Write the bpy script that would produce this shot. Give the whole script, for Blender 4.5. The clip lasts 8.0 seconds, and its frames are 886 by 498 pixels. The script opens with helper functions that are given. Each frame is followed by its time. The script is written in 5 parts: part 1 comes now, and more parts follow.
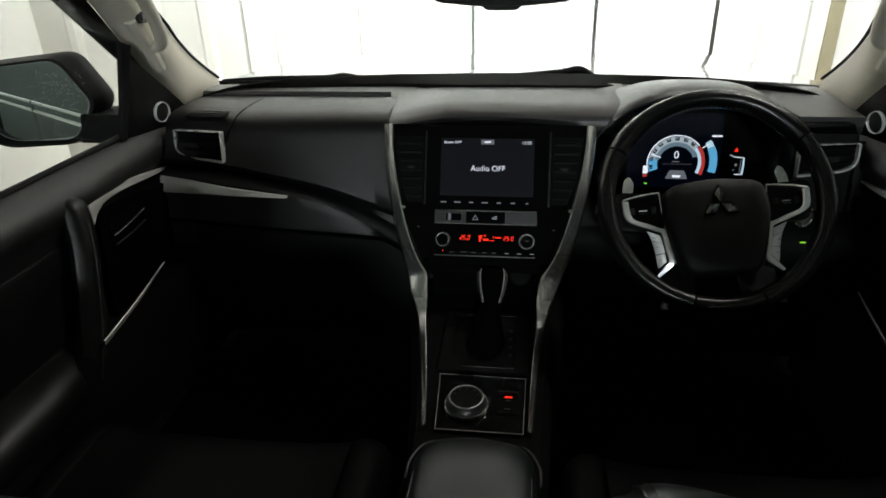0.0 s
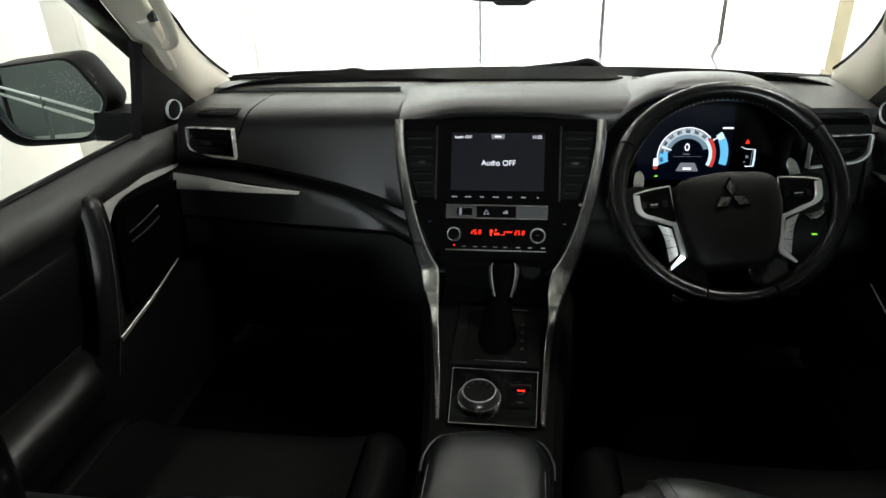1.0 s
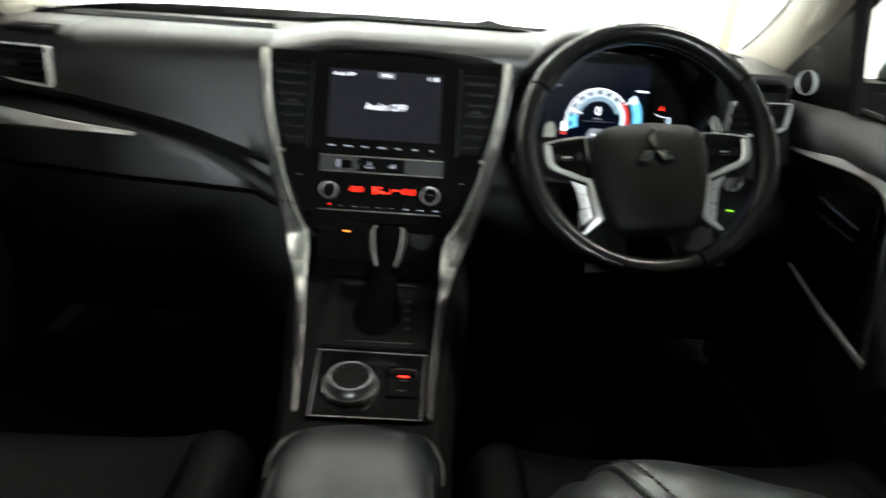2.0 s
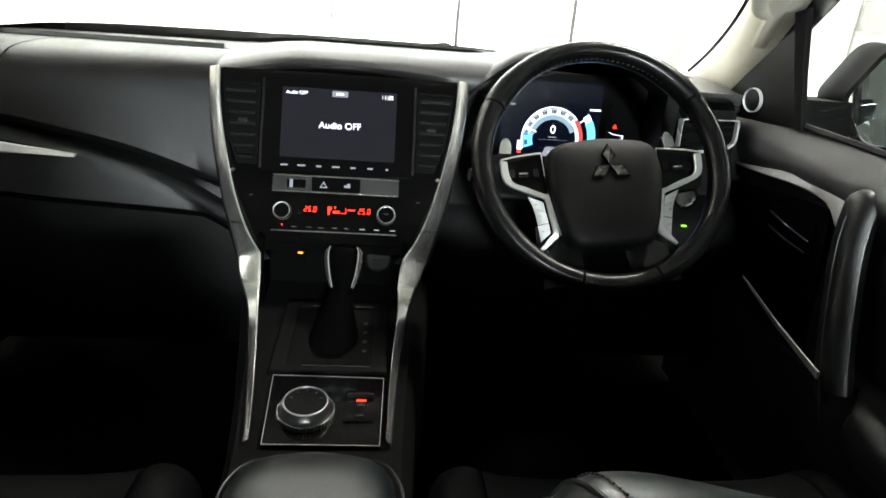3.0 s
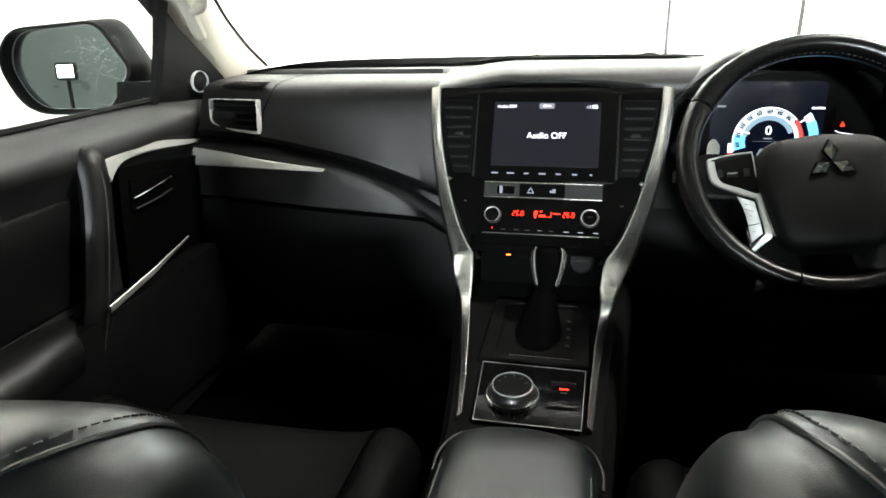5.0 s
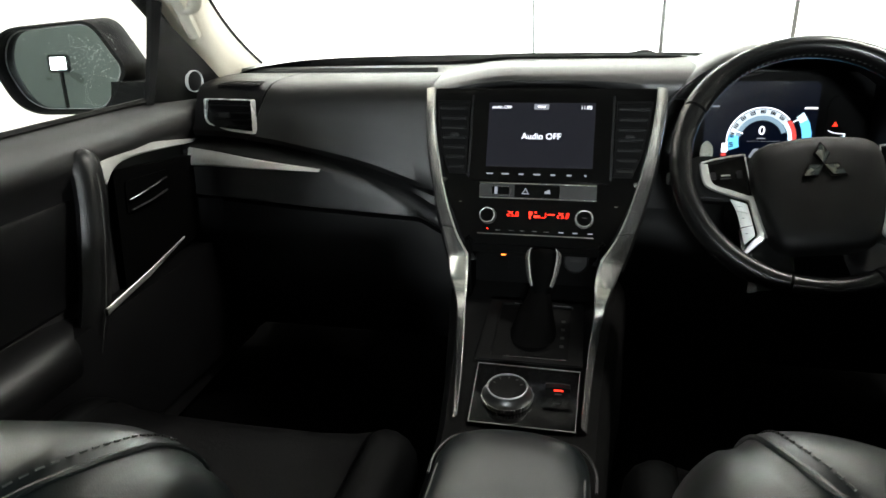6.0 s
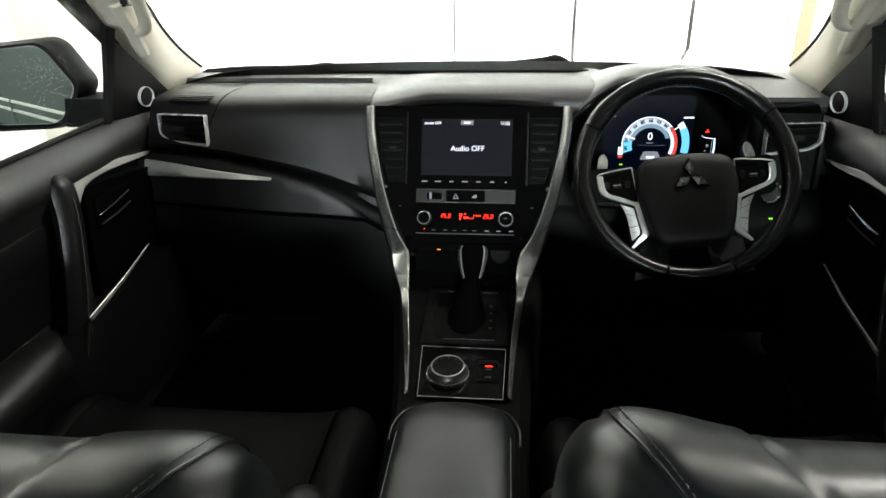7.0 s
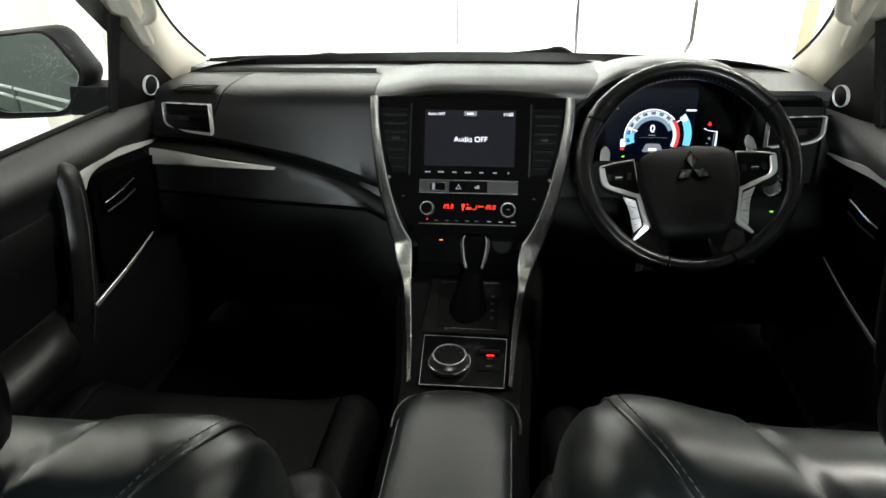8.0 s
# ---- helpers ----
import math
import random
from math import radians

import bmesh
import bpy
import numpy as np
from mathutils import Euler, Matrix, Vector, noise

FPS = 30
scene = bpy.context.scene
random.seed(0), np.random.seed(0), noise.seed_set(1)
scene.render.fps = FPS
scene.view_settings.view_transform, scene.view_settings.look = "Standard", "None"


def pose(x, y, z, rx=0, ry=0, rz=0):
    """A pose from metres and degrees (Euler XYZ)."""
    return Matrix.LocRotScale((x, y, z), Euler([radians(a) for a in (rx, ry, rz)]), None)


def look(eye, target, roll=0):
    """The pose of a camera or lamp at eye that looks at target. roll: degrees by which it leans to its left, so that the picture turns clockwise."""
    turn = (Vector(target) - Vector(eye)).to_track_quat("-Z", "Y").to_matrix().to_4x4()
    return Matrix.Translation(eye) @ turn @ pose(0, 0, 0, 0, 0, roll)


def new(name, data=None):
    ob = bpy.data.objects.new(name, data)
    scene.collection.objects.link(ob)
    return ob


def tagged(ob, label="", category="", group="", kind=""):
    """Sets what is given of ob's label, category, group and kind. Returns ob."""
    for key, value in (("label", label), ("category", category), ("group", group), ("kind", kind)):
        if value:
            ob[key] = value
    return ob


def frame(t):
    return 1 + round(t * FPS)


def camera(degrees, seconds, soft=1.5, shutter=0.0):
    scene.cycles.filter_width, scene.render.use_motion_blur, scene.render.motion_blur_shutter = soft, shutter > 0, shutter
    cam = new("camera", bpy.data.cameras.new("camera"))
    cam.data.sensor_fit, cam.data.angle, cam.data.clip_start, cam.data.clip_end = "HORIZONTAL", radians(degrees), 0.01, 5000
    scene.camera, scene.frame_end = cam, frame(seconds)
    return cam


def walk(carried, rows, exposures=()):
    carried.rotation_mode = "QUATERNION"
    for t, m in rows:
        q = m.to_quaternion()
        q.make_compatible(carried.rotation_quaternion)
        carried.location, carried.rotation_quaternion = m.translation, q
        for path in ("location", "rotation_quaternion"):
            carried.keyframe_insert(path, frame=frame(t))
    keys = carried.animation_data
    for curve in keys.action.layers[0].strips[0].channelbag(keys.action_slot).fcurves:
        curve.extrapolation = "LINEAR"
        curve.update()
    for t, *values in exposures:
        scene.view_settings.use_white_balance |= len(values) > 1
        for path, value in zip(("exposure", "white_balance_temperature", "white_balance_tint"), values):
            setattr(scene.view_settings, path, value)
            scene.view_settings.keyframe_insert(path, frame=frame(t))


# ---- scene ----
cam = camera(68.7, 8.0, shutter=0.6)
PATH = [
    (0, (0.066, 0.044, 1.408), (-0.17, 1.838, 0.556), -1.3),
    (0.5, (0.063, 0.029, 1.418), (-0.21, 1.806, 0.542), -2.2),
    (1, (0.06, 0.04, 1.417), (-0.199, 1.819, 0.541), -2.1),
    (1.5, (0.051, 0.095, 1.353), (-0.17, 1.89, 0.499), -1.0),
    (2, (0.065, 0.189, 1.247), (0.14, 2.012, 0.428), 4.4),
    (2.2, (0.067, 0.206, 1.232), (0.252, 2.026, 0.426), 5.6),
    (3.3, (0.074, 0.195, 1.231), (0.258, 2.061, 0.535), 4.3),
    (3.5, (0.079, 0.192, 1.227), (0.246, 2.066, 0.55), 3.8),
    (4, (0.084, 0.195, 1.217), (0.19, 2.064, 0.51), 1.8),
    (4.5, (0.07, 0.152, 1.224), (-0.174, 2.001, 0.503), -1.2),
    (5, (0.072, 0.131, 1.224), (-0.354, 1.959, 0.534), -1.5),
    (5.2, (0.069, 0.132, 1.225), (-0.37, 1.958, 0.537), -1.5),
    (6.3, (0.076, 0.132, 1.266), (-0.295, 1.943, 0.503), -1.6),
    (6.5, (0.077, 0.098, 1.306), (-0.15, 1.913, 0.496), -0.9),
    (7, (0.076, -0.004, 1.372), (-0.112, 1.803, 0.536), -1.1),
    (7.5, (0.074, -0.016, 1.381), (-0.11, 1.779, 0.519), -0.6),
    (8, (0.074, -0.013, 1.375), (-0.116, 1.782, 0.513), -0.7),
]
walk(cam, [(t, look(eye, target, roll)) for t, eye, target, roll in PATH],
     exposures=((0.0, -0.2), (0.5, 0.3), (1.0, 0.55), (1.5, 0.85), (2.0, 1.4), (3.3, 1.6), (4.5, 1.6), (5.2, 1.7), (6.5, 1.05), (7.0, 1.0), (8.0, 1.05)))

# ---- world and lights ----
world = bpy.data.worlds.new("world")
world.use_nodes = True
world.node_tree.nodes["Background"].inputs[0].default_value = (0.5, 0.55, 0.5, 1)
world.node_tree.nodes["Background"].inputs[1].default_value = 0.05
scene.world = world


def area(name, eye, target, sx, sy, watts, color=(1.0, 0.97, 0.9), spread=180):
    d = bpy.data.lights.new(name, "AREA")
    d.shape, d.size, d.size_y, d.energy, d.color, d.spread = "RECTANGLE", sx, sy, watts, color, radians(spread)
    ob = new(name, d)
    ob.matrix_world = look(eye, target)
    return ob


# the car's own lit headlamps wash the wall in front; tubes assumed out of view light the side walls and the rear of the
# bay
for side in (-1, 1):
    area("headlamp_beam", (0.012 + side * 0.62, 2.90, 0.86), (0.012 + side * 0.80, 4.2, 1.0), 0.26, 0.12, 12.5, (0.98, 0.99, 1.0), 125)
area("tube_lamp_west", (-2.3, 2.3, 3.6), (-3.6, 2.6, 1.6), 1.8, 0.2, 80, spread=150)
area("tube_lamp_east", (1.9, 1.9, 3.6), (1.95, 1.75, 1.2), 1.4, 0.2, 62, spread=170)
# first flood is added unseen as rear fill; the second shows in the mirror
area("flood_lamp", (0.3, -3.43, 1.85), (0.05, 0.8, 1.05), 0.7, 0.3, 95, (0.9, 0.98, 1.0))
area("flood_lamp", (-2.5, -5.08, 1.22), (-1.6, -2.0, 0.6), 0.09, 0.07, 7, (0.95, 1.0, 0.99))
# fill tubes added out of view: front wall wash, and light behind
area("fill_tube_front", (0.0, 3.25, 2.8), (0.0, 4.25, 1.4), 3.6, 0.2, 46, (0.95, 1.0, 0.97), 72)
area("fill_tube_rear", (-2.4, -3.6, 3.6), (-2.3, -3.7, 0.5), 1.6, 0.2, 52, (0.93, 1.0, 0.97), 120)

# ---- materials ----


def material(name, color, rough=0.5, metal=0.0, grain=0.0, grain_size=900.0, vary=0.0, vary_size=6.0, coat=0.0, spec=0.5, leather=False):
    """A surface with fine relief (grain) and slow changes of tone and gloss (vary)."""
    m = bpy.data.materials.new(name)
    m.use_nodes = True
    nt = m.node_tree
    b = nt.nodes["Principled BSDF"]
    b.inputs["Base Color"].default_value = (*color, 1)
    b.inputs["Roughness"].default_value = rough
    b.inputs["Metallic"].default_value = metal
    b.inputs["Coat Weight"].default_value = coat
    b.inputs["Specular IOR Level"].default_value = spec
    tc = nt.nodes.new("ShaderNodeTexCoord")
    if vary > 0:
        n = nt.nodes.new("ShaderNodeTexNoise")
        n.inputs["Scale"].default_value, n.inputs["Detail"].default_value = vary_size, 6
        nt.links.new(tc.outputs["Object"], n.inputs["Vector"])
        r = nt.nodes.new("ShaderNodeMapRange")
        r.inputs["From Min"].default_value, r.inputs["From Max"].default_value = 0.3, 0.7
        r.inputs["To Min"].default_value, r.inputs["To Max"].default_value = max(0.02, rough - vary), min(1, rough + vary)
        nt.links.new(n.outputs["Fac"], r.inputs["Value"])
        nt.links.new(r.outputs["Result"], b.inputs["Roughness"])
        mix = nt.nodes.new("ShaderNodeMixRGB")
        mix.inputs[1].default_value = (*[c * (1 - vary) for c in color], 1)
        mix.inputs[2].default_value = (*[min(1, c * (1 + vary)) for c in color], 1)
        nt.links.new(n.outputs["Fac"], mix.inputs[0])
        nt.links.new(mix.outputs[0], b.inputs["Base Color"])
    if grain > 0:
        if leather:
            g = nt.nodes.new("ShaderNodeTexVoronoi")
            g.feature = "DISTANCE_TO_EDGE"
            g.inputs["Scale"].default_value = grain_size
            out = g.outputs["Distance"]
        else:
            g = nt.nodes.new("ShaderNodeTexNoise")
            g.inputs["Scale"].default_value, g.inputs["Detail"].default_value = grain_size, 3
            out = g.outputs["Fac"]
        nt.links.new(tc.outputs["Object"], g.inputs["Vector"])
        bump = nt.nodes.new("ShaderNodeBump")
        bump.inputs["Strength"].default_value, bump.inputs["Distance"].default_value = grain, 0.001
        nt.links.new(out, bump.inputs["Height"])
        nt.links.new(bump.outputs["Normal"], b.inputs["Normal"])
    return m


def glow(name, color, strength):
    m = bpy.data.materials.new(name)
    m.use_nodes = True
    b = m.node_tree.nodes["Principled BSDF"]
    b.inputs["Base Color"].default_value = (0.01, 0.01, 0.01, 1)
    b.inputs["Emission Color"].default_value = (*color, 1)
    b.inputs["Emission Strength"].default_value = strength
    b.inputs["Roughness"].default_value = 0.2
    b.inputs["Specular IOR Level"].default_value = 0.15
    return m


def clear_glass(name, tint=(0.97, 0.985, 0.975)):
    m = bpy.data.materials.new(name)
    m.use_nodes = True
    nt = m.node_tree
    nt.nodes.clear()
    out = nt.nodes.new("ShaderNodeOutputMaterial")
    t, g, x = (nt.nodes.new("ShaderNode" + k) for k in ("BsdfTransparent", "BsdfGlossy", "MixShader"))
    t.inputs[0].default_value = (*tint, 1)
    g.inputs["Roughness"].default_value = 0.02
    x.inputs[0].default_value = 0.025
    nt.links.new(t.outputs[0], x.inputs[1])
    nt.links.new(g.outputs[0], x.inputs[2])
    nt.links.new(x.outputs[0], out.inputs[0])
    return m


SOFT = material("soft_black_plastic", (0.003, 0.003, 0.0032), 0.5, grain=0.35, grain_size=1400, vary=0.08, spec=0.12)
PAD = material("padded_black_skin", (0.003, 0.003, 0.0032), 0.37, grain=0.35, grain_size=1400, vary=0.04, spec=0.34)
SOFT_TOP = material("dash_top_skin", (0.009, 0.009, 0.009), 0.38, grain=0.3, grain_size=1500, vary=0.06, spec=0.7)
HARD = material("hard_black_plastic", (0.0045, 0.0045, 0.0048), 0.42, grain=0.2, grain_size=1800, vary=0.06, spec=0.18)
DARK = material("deep_black_plastic", (0.0022, 0.0022, 0.0022), 0.6, spec=0.06)
PIANO = material("gloss_black_panel", (0.0025, 0.0025, 0.0025), 0.07, vary=0.03, vary_size=30, spec=0.16)
LEATHER = material("black_leather", (0.0036, 0.0056, 0.006), 0.33, spec=0.4, grain=0.1, grain_size=700, vary=0.02, vary_size=9, leather=True)
# copy of the black leather, darkened for the shade on the cushions
SHADED_CUSHION = material("shaded_cushion_leather", (0.0022, 0.0022, 0.0024), 0.5, grain=0.5, grain_size=300, vary=0.05, spec=0.03)
WING = material("side_wing_leather", (0.0025, 0.0028, 0.003), 0.4, grain=0.12, grain_size=800, vary=0.04, spec=0.14, leather=True)
# gaiter and knob leather, near black to hold the shadow round the lever
GAITER = material("shaded_gaiter_leather", (0.001, 0.001, 0.001), 0.6, grain=0.4, grain_size=900, spec=0.01, leather=True)
HUB = material("airbag_skin", (0.0034, 0.0034, 0.0034), 0.42, grain=0.4, grain_size=1300, vary=0.05, spec=0.17)
WHEEL_LEATHER = material("wheel_leather", (0.0035, 0.0035, 0.0035), 0.27, spec=0.3, grain=0.12, grain_size=900, leather=True)
SILVER = material("satin_silver_paint", (0.9, 0.9, 0.88), 0.27, 0.95)
TRIM = material("matt_silver_trim", (0.66, 0.66, 0.64), 0.36, 0.6, grain=0.05, grain_size=1500)
SPOKE_SILVER = material("bright_satin_silver", (0.8, 0.8, 0.79), 0.3, 0.85)
STRIP = material("polished_silver_strip", (0.9, 0.9, 0.88), 0.245, 0.97)
# black plastic darkened to carry the shade inside the recesses
RECESS_SHADE = material("shaded_black_recess", (0.0012, 0.0012, 0.0012), 0.5, spec=0.02)
BUTTON = material("pale_silver_plastic", (0.6, 0.6, 0.59), 0.4, 0.3, vary=0.03)
VENT_SILVER = material("bright_silver_frame", (0.85, 0.85, 0.83), 0.28, 0.6, vary=0.03)
PULL = material("dark_pull_leather", (0.004, 0.004, 0.0043), 0.38, grain=0.16, grain_size=800, vary=0.04, spec=0.3, leather=True)
DOOR_SKIN = material("door_card_skin", (0.005, 0.005, 0.0053), 0.42, grain=0.4, grain_size=1400, vary=0.06, spec=0.48)
BADGE = material("dark_chrome", (0.34, 0.34, 0.34), 0.14, 1.0)
# dash skin darkened for shade: glove box, door insert, pocket, driver's vent
SHADED_SKIN = material("shaded_black_skin", (0.0025, 0.0025, 0.0027), 0.45, grain=0.35, grain_size=1400, vary=0.05, spec=0.09)
DIAL = material("satin_dial_metal", (0.05, 0.05, 0.049), 0.3, 0.85, vary=0.03, vary_size=60)
SHEET_GREY = material("grey_plastic_sheet", (0.3, 0.31, 0.31), 0.5, vary=0.3, vary_size=5)
# bolsters carry the cushion's shade in a darker leather too
SHADED_BOLSTER = material("shaded_bolster_leather", (0.0014, 0.0015, 0.0016), 0.5, grain=0.1, grain_size=800, vary=0.03, spec=0.03, leather=True)
EDGE_LINE = material("dull_edge_line", (0.26, 0.26, 0.26), 0.4, 0.5)
FLOCK = material("matt_black_flock", (0.003, 0.003, 0.003), 0.95, spec=0.05)
GATE = material("dark_satin_gate", (0.0045, 0.0045, 0.0045), 0.4, vary=0.05, spec=0.06)
CHROME = material("chrome", (0.8, 0.8, 0.8), 0.12, 1.0)
GUNMETAL = material("dark_satin_frame", (0.03, 0.03, 0.03), 0.35, 0.5, vary=0.05, spec=0.3)
BEIGE = material("beige_trim", (0.68, 0.65, 0.56), 0.75, grain=0.4, grain_size=1200, vary=0.05)
RUBBER = material("black_rubber", (0.004, 0.004, 0.004), 0.7, spec=0.15)
PAINT = material("graphite_car_paint", (0.16, 0.165, 0.17), 0.3, 0.5, vary=0.02, vary_size=40, coat=1.0)
MIRROR_GREY = material("dark_grey_mirror_housing", (0.003, 0.003, 0.0034), 0.5, vary=0.06, spec=0.035)
MIRROR = material("mirror_glass", (0.74, 0.8, 0.79), 0.008, 1.0)
WINDOW = clear_glass("window_glass")
DROP = material("water_drop", (0.42, 0.45, 0.45), 0.08, 0.2)
LIGHT_BLOCK = material("opaque_black_pane", (0.01, 0.01, 0.01), 0.08)
WHITE_WALL = material("white_steel_panel", (0.775, 0.775, 0.75), 0.45, grain=0.1, grain_size=60, vary=0.05, vary_size=1.5)
SEAM = material("panel_seam", (0.016, 0.014, 0.011), 0.8, vary=0.6, vary_size=9)
CREAM = material("cream_strip", (0.30, 0.265, 0.175), 0.7, vary=0.15)
CONCRETE = material("painted_concrete_floor", (0.5, 0.48, 0.42), 0.6, grain=0.5, grain_size=40, vary=0.12, vary_size=2.5)
GREY_WALL = material("grey_rear_wall", (0.10, 0.115, 0.11), 0.8, vary=0.6, vary_size=1.8)
THREAD = material("dark_thread", (0.03, 0.032, 0.03), 0.6)
CARPET = material("black_carpet", (0.002, 0.002, 0.002), 0.95, grain=0.8, grain_size=500, spec=0.0)
HEAD_CLOTH = material("pale_headliner_cloth", (0.74, 0.72, 0.65), 0.9, grain=0.5, grain_size=900, vary=0.05)
SCREEN = glow("lit_lcd_panel", (0.0017, 0.0017, 0.0040), 1.0)
WHITE_GLOW = glow("white_lit_symbols", (0.85, 0.9, 1.0), 1.1)
GREY_GLOW = glow("dim_lit_symbols", (0.6, 0.65, 0.75), 0.22)
RED_GLOW = glow("red_lit_digits", (1.0, 0.028, 0.012), 1.3)
AMBER_GLOW = glow("amber_lit_mark", (1.0, 0.22, 0.03), 1.6)
BLUE_GLOW = glow("blue_lit_gauge", (0.12, 0.45, 0.75), 0.9)
PALE_GLOW = glow("pale_blue_lit_gauge", (0.55, 0.78, 0.95), 0.9)
NAVY_GLOW = glow("navy_lit_panel", (0.0005, 0.0011, 0.0034), 1.0)
SKY_GLOW = glow("sky_lit_gauge", (0.5, 0.6, 0.68), 0.75)
BLUE_GREY_GLOW = glow("slate_lit_gauge", (0.22, 0.33, 0.42), 0.6)
GAUGE_RED = glow("rose_lit_gauge", (0.75, 0.07, 0.06), 0.6)
GREEN_GLOW = glow("green_lit_mark", (0.3, 0.9, 0.05), 0.8)
LAMP_GLOW = glow("lamp_diffuser", (1.0, 0.97, 0.9), 14.0)
FLOOD_GLOW = glow("flood_lens", (0.93, 1.0, 0.98), 14.0)

# ---- mesh helpers ----


def thing(name, at, label, category, group="", kind=""):
    ob = new(name)
    ob.location = at
    ob.empty_display_size = 0.05
    bpy.context.view_layer.update()
    return tagged(ob, label, category, group, kind)


def part(name, bm, mat, parent=None, label="", sharp=35.0):
    """One mesh object from a bmesh built in world places, with its origin in its middle."""
    bmesh.ops.recalc_face_normals(bm, faces=bm.faces)
    lo = Vector([min(v.co[i] for v in bm.verts) for i in range(3)])
    hi = Vector([max(v.co[i] for v in bm.verts) for i in range(3)])
    c = (lo + hi) / 2
    bmesh.ops.translate(bm, verts=bm.verts, vec=-c)
    me = bpy.data.meshes.new(name)
    bm.to_mesh(me)
    bm.free()
    me.shade_smooth()
    me.set_sharp_from_angle(angle=radians(sharp))
    me.materials.append(mat)
    ob = new(name, me)
    if parent is not None:
        base = Vector((0, 0, 0))
        p = parent
        while p is not None:
            base += p.location
            p = p.parent
        ob.parent = parent
        ob.location = c - base
    else:
        ob.location = c
    return tagged(ob, label)


def rings(list_of_rings, closed=True, cap=True):
    """A skin over rings of points; closed: each ring is a loop."""
    bm = bmesh.new()
    rows = [[bm.verts.new(p) for p in ring] for ring in list_of_rings]
    n = len(rows[0])
    for a, b in zip(rows, rows[1:]):
        for i in range(n if closed else n - 1):
            j = (i + 1) % n
            bm.faces.new((a[i], a[j], b[j], b[i]))
    if cap and closed:
        bm.faces.new(rows[0])
        bm.faces.new(rows[-1])
    return bm


def sheet(rows, thick):
    """A grid of points given thickness along its normals."""
    bm = rings(rows, closed=False, cap=False)
    bmesh.ops.recalc_face_normals(bm, faces=bm.faces)
    bmesh.ops.solidify(bm, geom=bm.faces[:], thickness=thick)
    return bm


def prism(outline, m, depth, bevel=0.0, seg=2):
    """A plate with an outline in its own xy plane, its back at z 0 and its front at z depth, placed by the matrix m."""
    bm = bmesh.new()
    f = bm.faces.new([bm.verts.new((x, y, 0)) for x, y in outline])
    ex = bmesh.ops.extrude_face_region(bm, geom=[f])
    bmesh.ops.translate(bm, verts=[v for v in ex["geom"] if isinstance(v, bmesh.types.BMVert)], vec=(0, 0, depth))
    bmesh.ops.recalc_face_normals(bm, faces=bm.faces)
    if bevel > 0:
        top = [e for e in bm.edges if all(abs(v.co.z - depth) < 1e-6 for v in e.verts)]
        bmesh.ops.bevel(bm, geom=top, offset=bevel, segments=seg, affect="EDGES", clamp_overlap=True)
    bmesh.ops.transform(bm, matrix=m, verts=bm.verts)
    return bm


def rounded(outline, r, n=4):
    """The outline with its corners rounded by r (a number or one for each corner)."""
    out, k = [], len(outline)
    for i in range(k):
        p, a, b = Vector(outline[i]), Vector(outline[i - 1]), Vector(outline[(i + 1) % k])
        q = r[i] if isinstance(r, (list, tuple)) else r
        q = min(q, 0.49 * (a - p).length, 0.49 * (b - p).length)
        if q <= 1e-5:
            out.append(tuple(p))
            continue
        s, e = p + (a - p).normalized() * q, p + (b - p).normalized() * q
        for j in range(n + 1):
            t = j / n
            out.append(tuple((1 - t) ** 2 * s + 2 * t * (1 - t) * p + t * t * e))
    return out


def rect(x0, y0, x1, y1):
    return [(x0, y0), (x1, y0), (x1, y1), (x0, y1)]


def frame_plate(outer, inner, m, depth, bevel=0.0):
    """A ring-shaped plate between two outlines of equal count."""
    bm = bmesh.new()
    n = len(outer)
    loops = [[bm.verts.new((x, y, z)) for x, y in o] for o, z in ((outer, 0), (outer, depth), (inner, depth), (inner, 0))]
    edges = []
    for k in range(4):
        a, b = loops[k], loops[(k + 1) % 4]
        for i in range(n):
            bm.faces.new((a[i], a[(i + 1) % n], b[(i + 1) % n], b[i]))
    bm.edges.ensure_lookup_table()
    if bevel > 0:
        top = [e for e in bm.edges if all(abs(v.co.z - depth) < 1e-6 for v in e.verts) and (
            {e.verts[0], e.verts[1]} <= set(loops[1]) or {e.verts[0], e.verts[1]} <= set(loops[2]))]
        bmesh.ops.bevel(bm, geom=top, offset=bevel, segments=2, affect="EDGES", clamp_overlap=True)
    bmesh.ops.transform(bm, matrix=m, verts=bm.verts)
    return bm


def block(c, size, bevel=0.0, m=None, seg=2):
    bm = bmesh.new()
    bmesh.ops.create_cube(bm, size=1.0)
    bmesh.ops.scale(bm, vec=size, verts=bm.verts)
    if bevel > 0:
        bmesh.ops.bevel(bm, geom=bm.edges[:], offset=bevel, segments=seg, affect="EDGES", clamp_overlap=True)
    bmesh.ops.transform(bm, matrix=(m or Matrix.Identity(4)) @ Matrix.Translation(c) if m else Matrix.Translation(c), verts=bm.verts)
    return bm


def lathe(profile, m, n=28, hollow=False):
    """A turned body: (radius, height) pairs about the local z; hollow: a ring whose profile closes on itself."""
    profile = list(profile) + [profile[0]] if hollow else profile
    bm = rings([[(r * math.cos(2 * math.pi * k / n), r * math.sin(2 * math.pi * k / n), h) for k in range(n)] for r, h in profile], cap=not hollow)
    if hollow:
        bmesh.ops.remove_doubles(bm, verts=bm.verts, dist=1e-6)
    bmesh.ops.transform(bm, matrix=m, verts=bm.verts)
    return bm


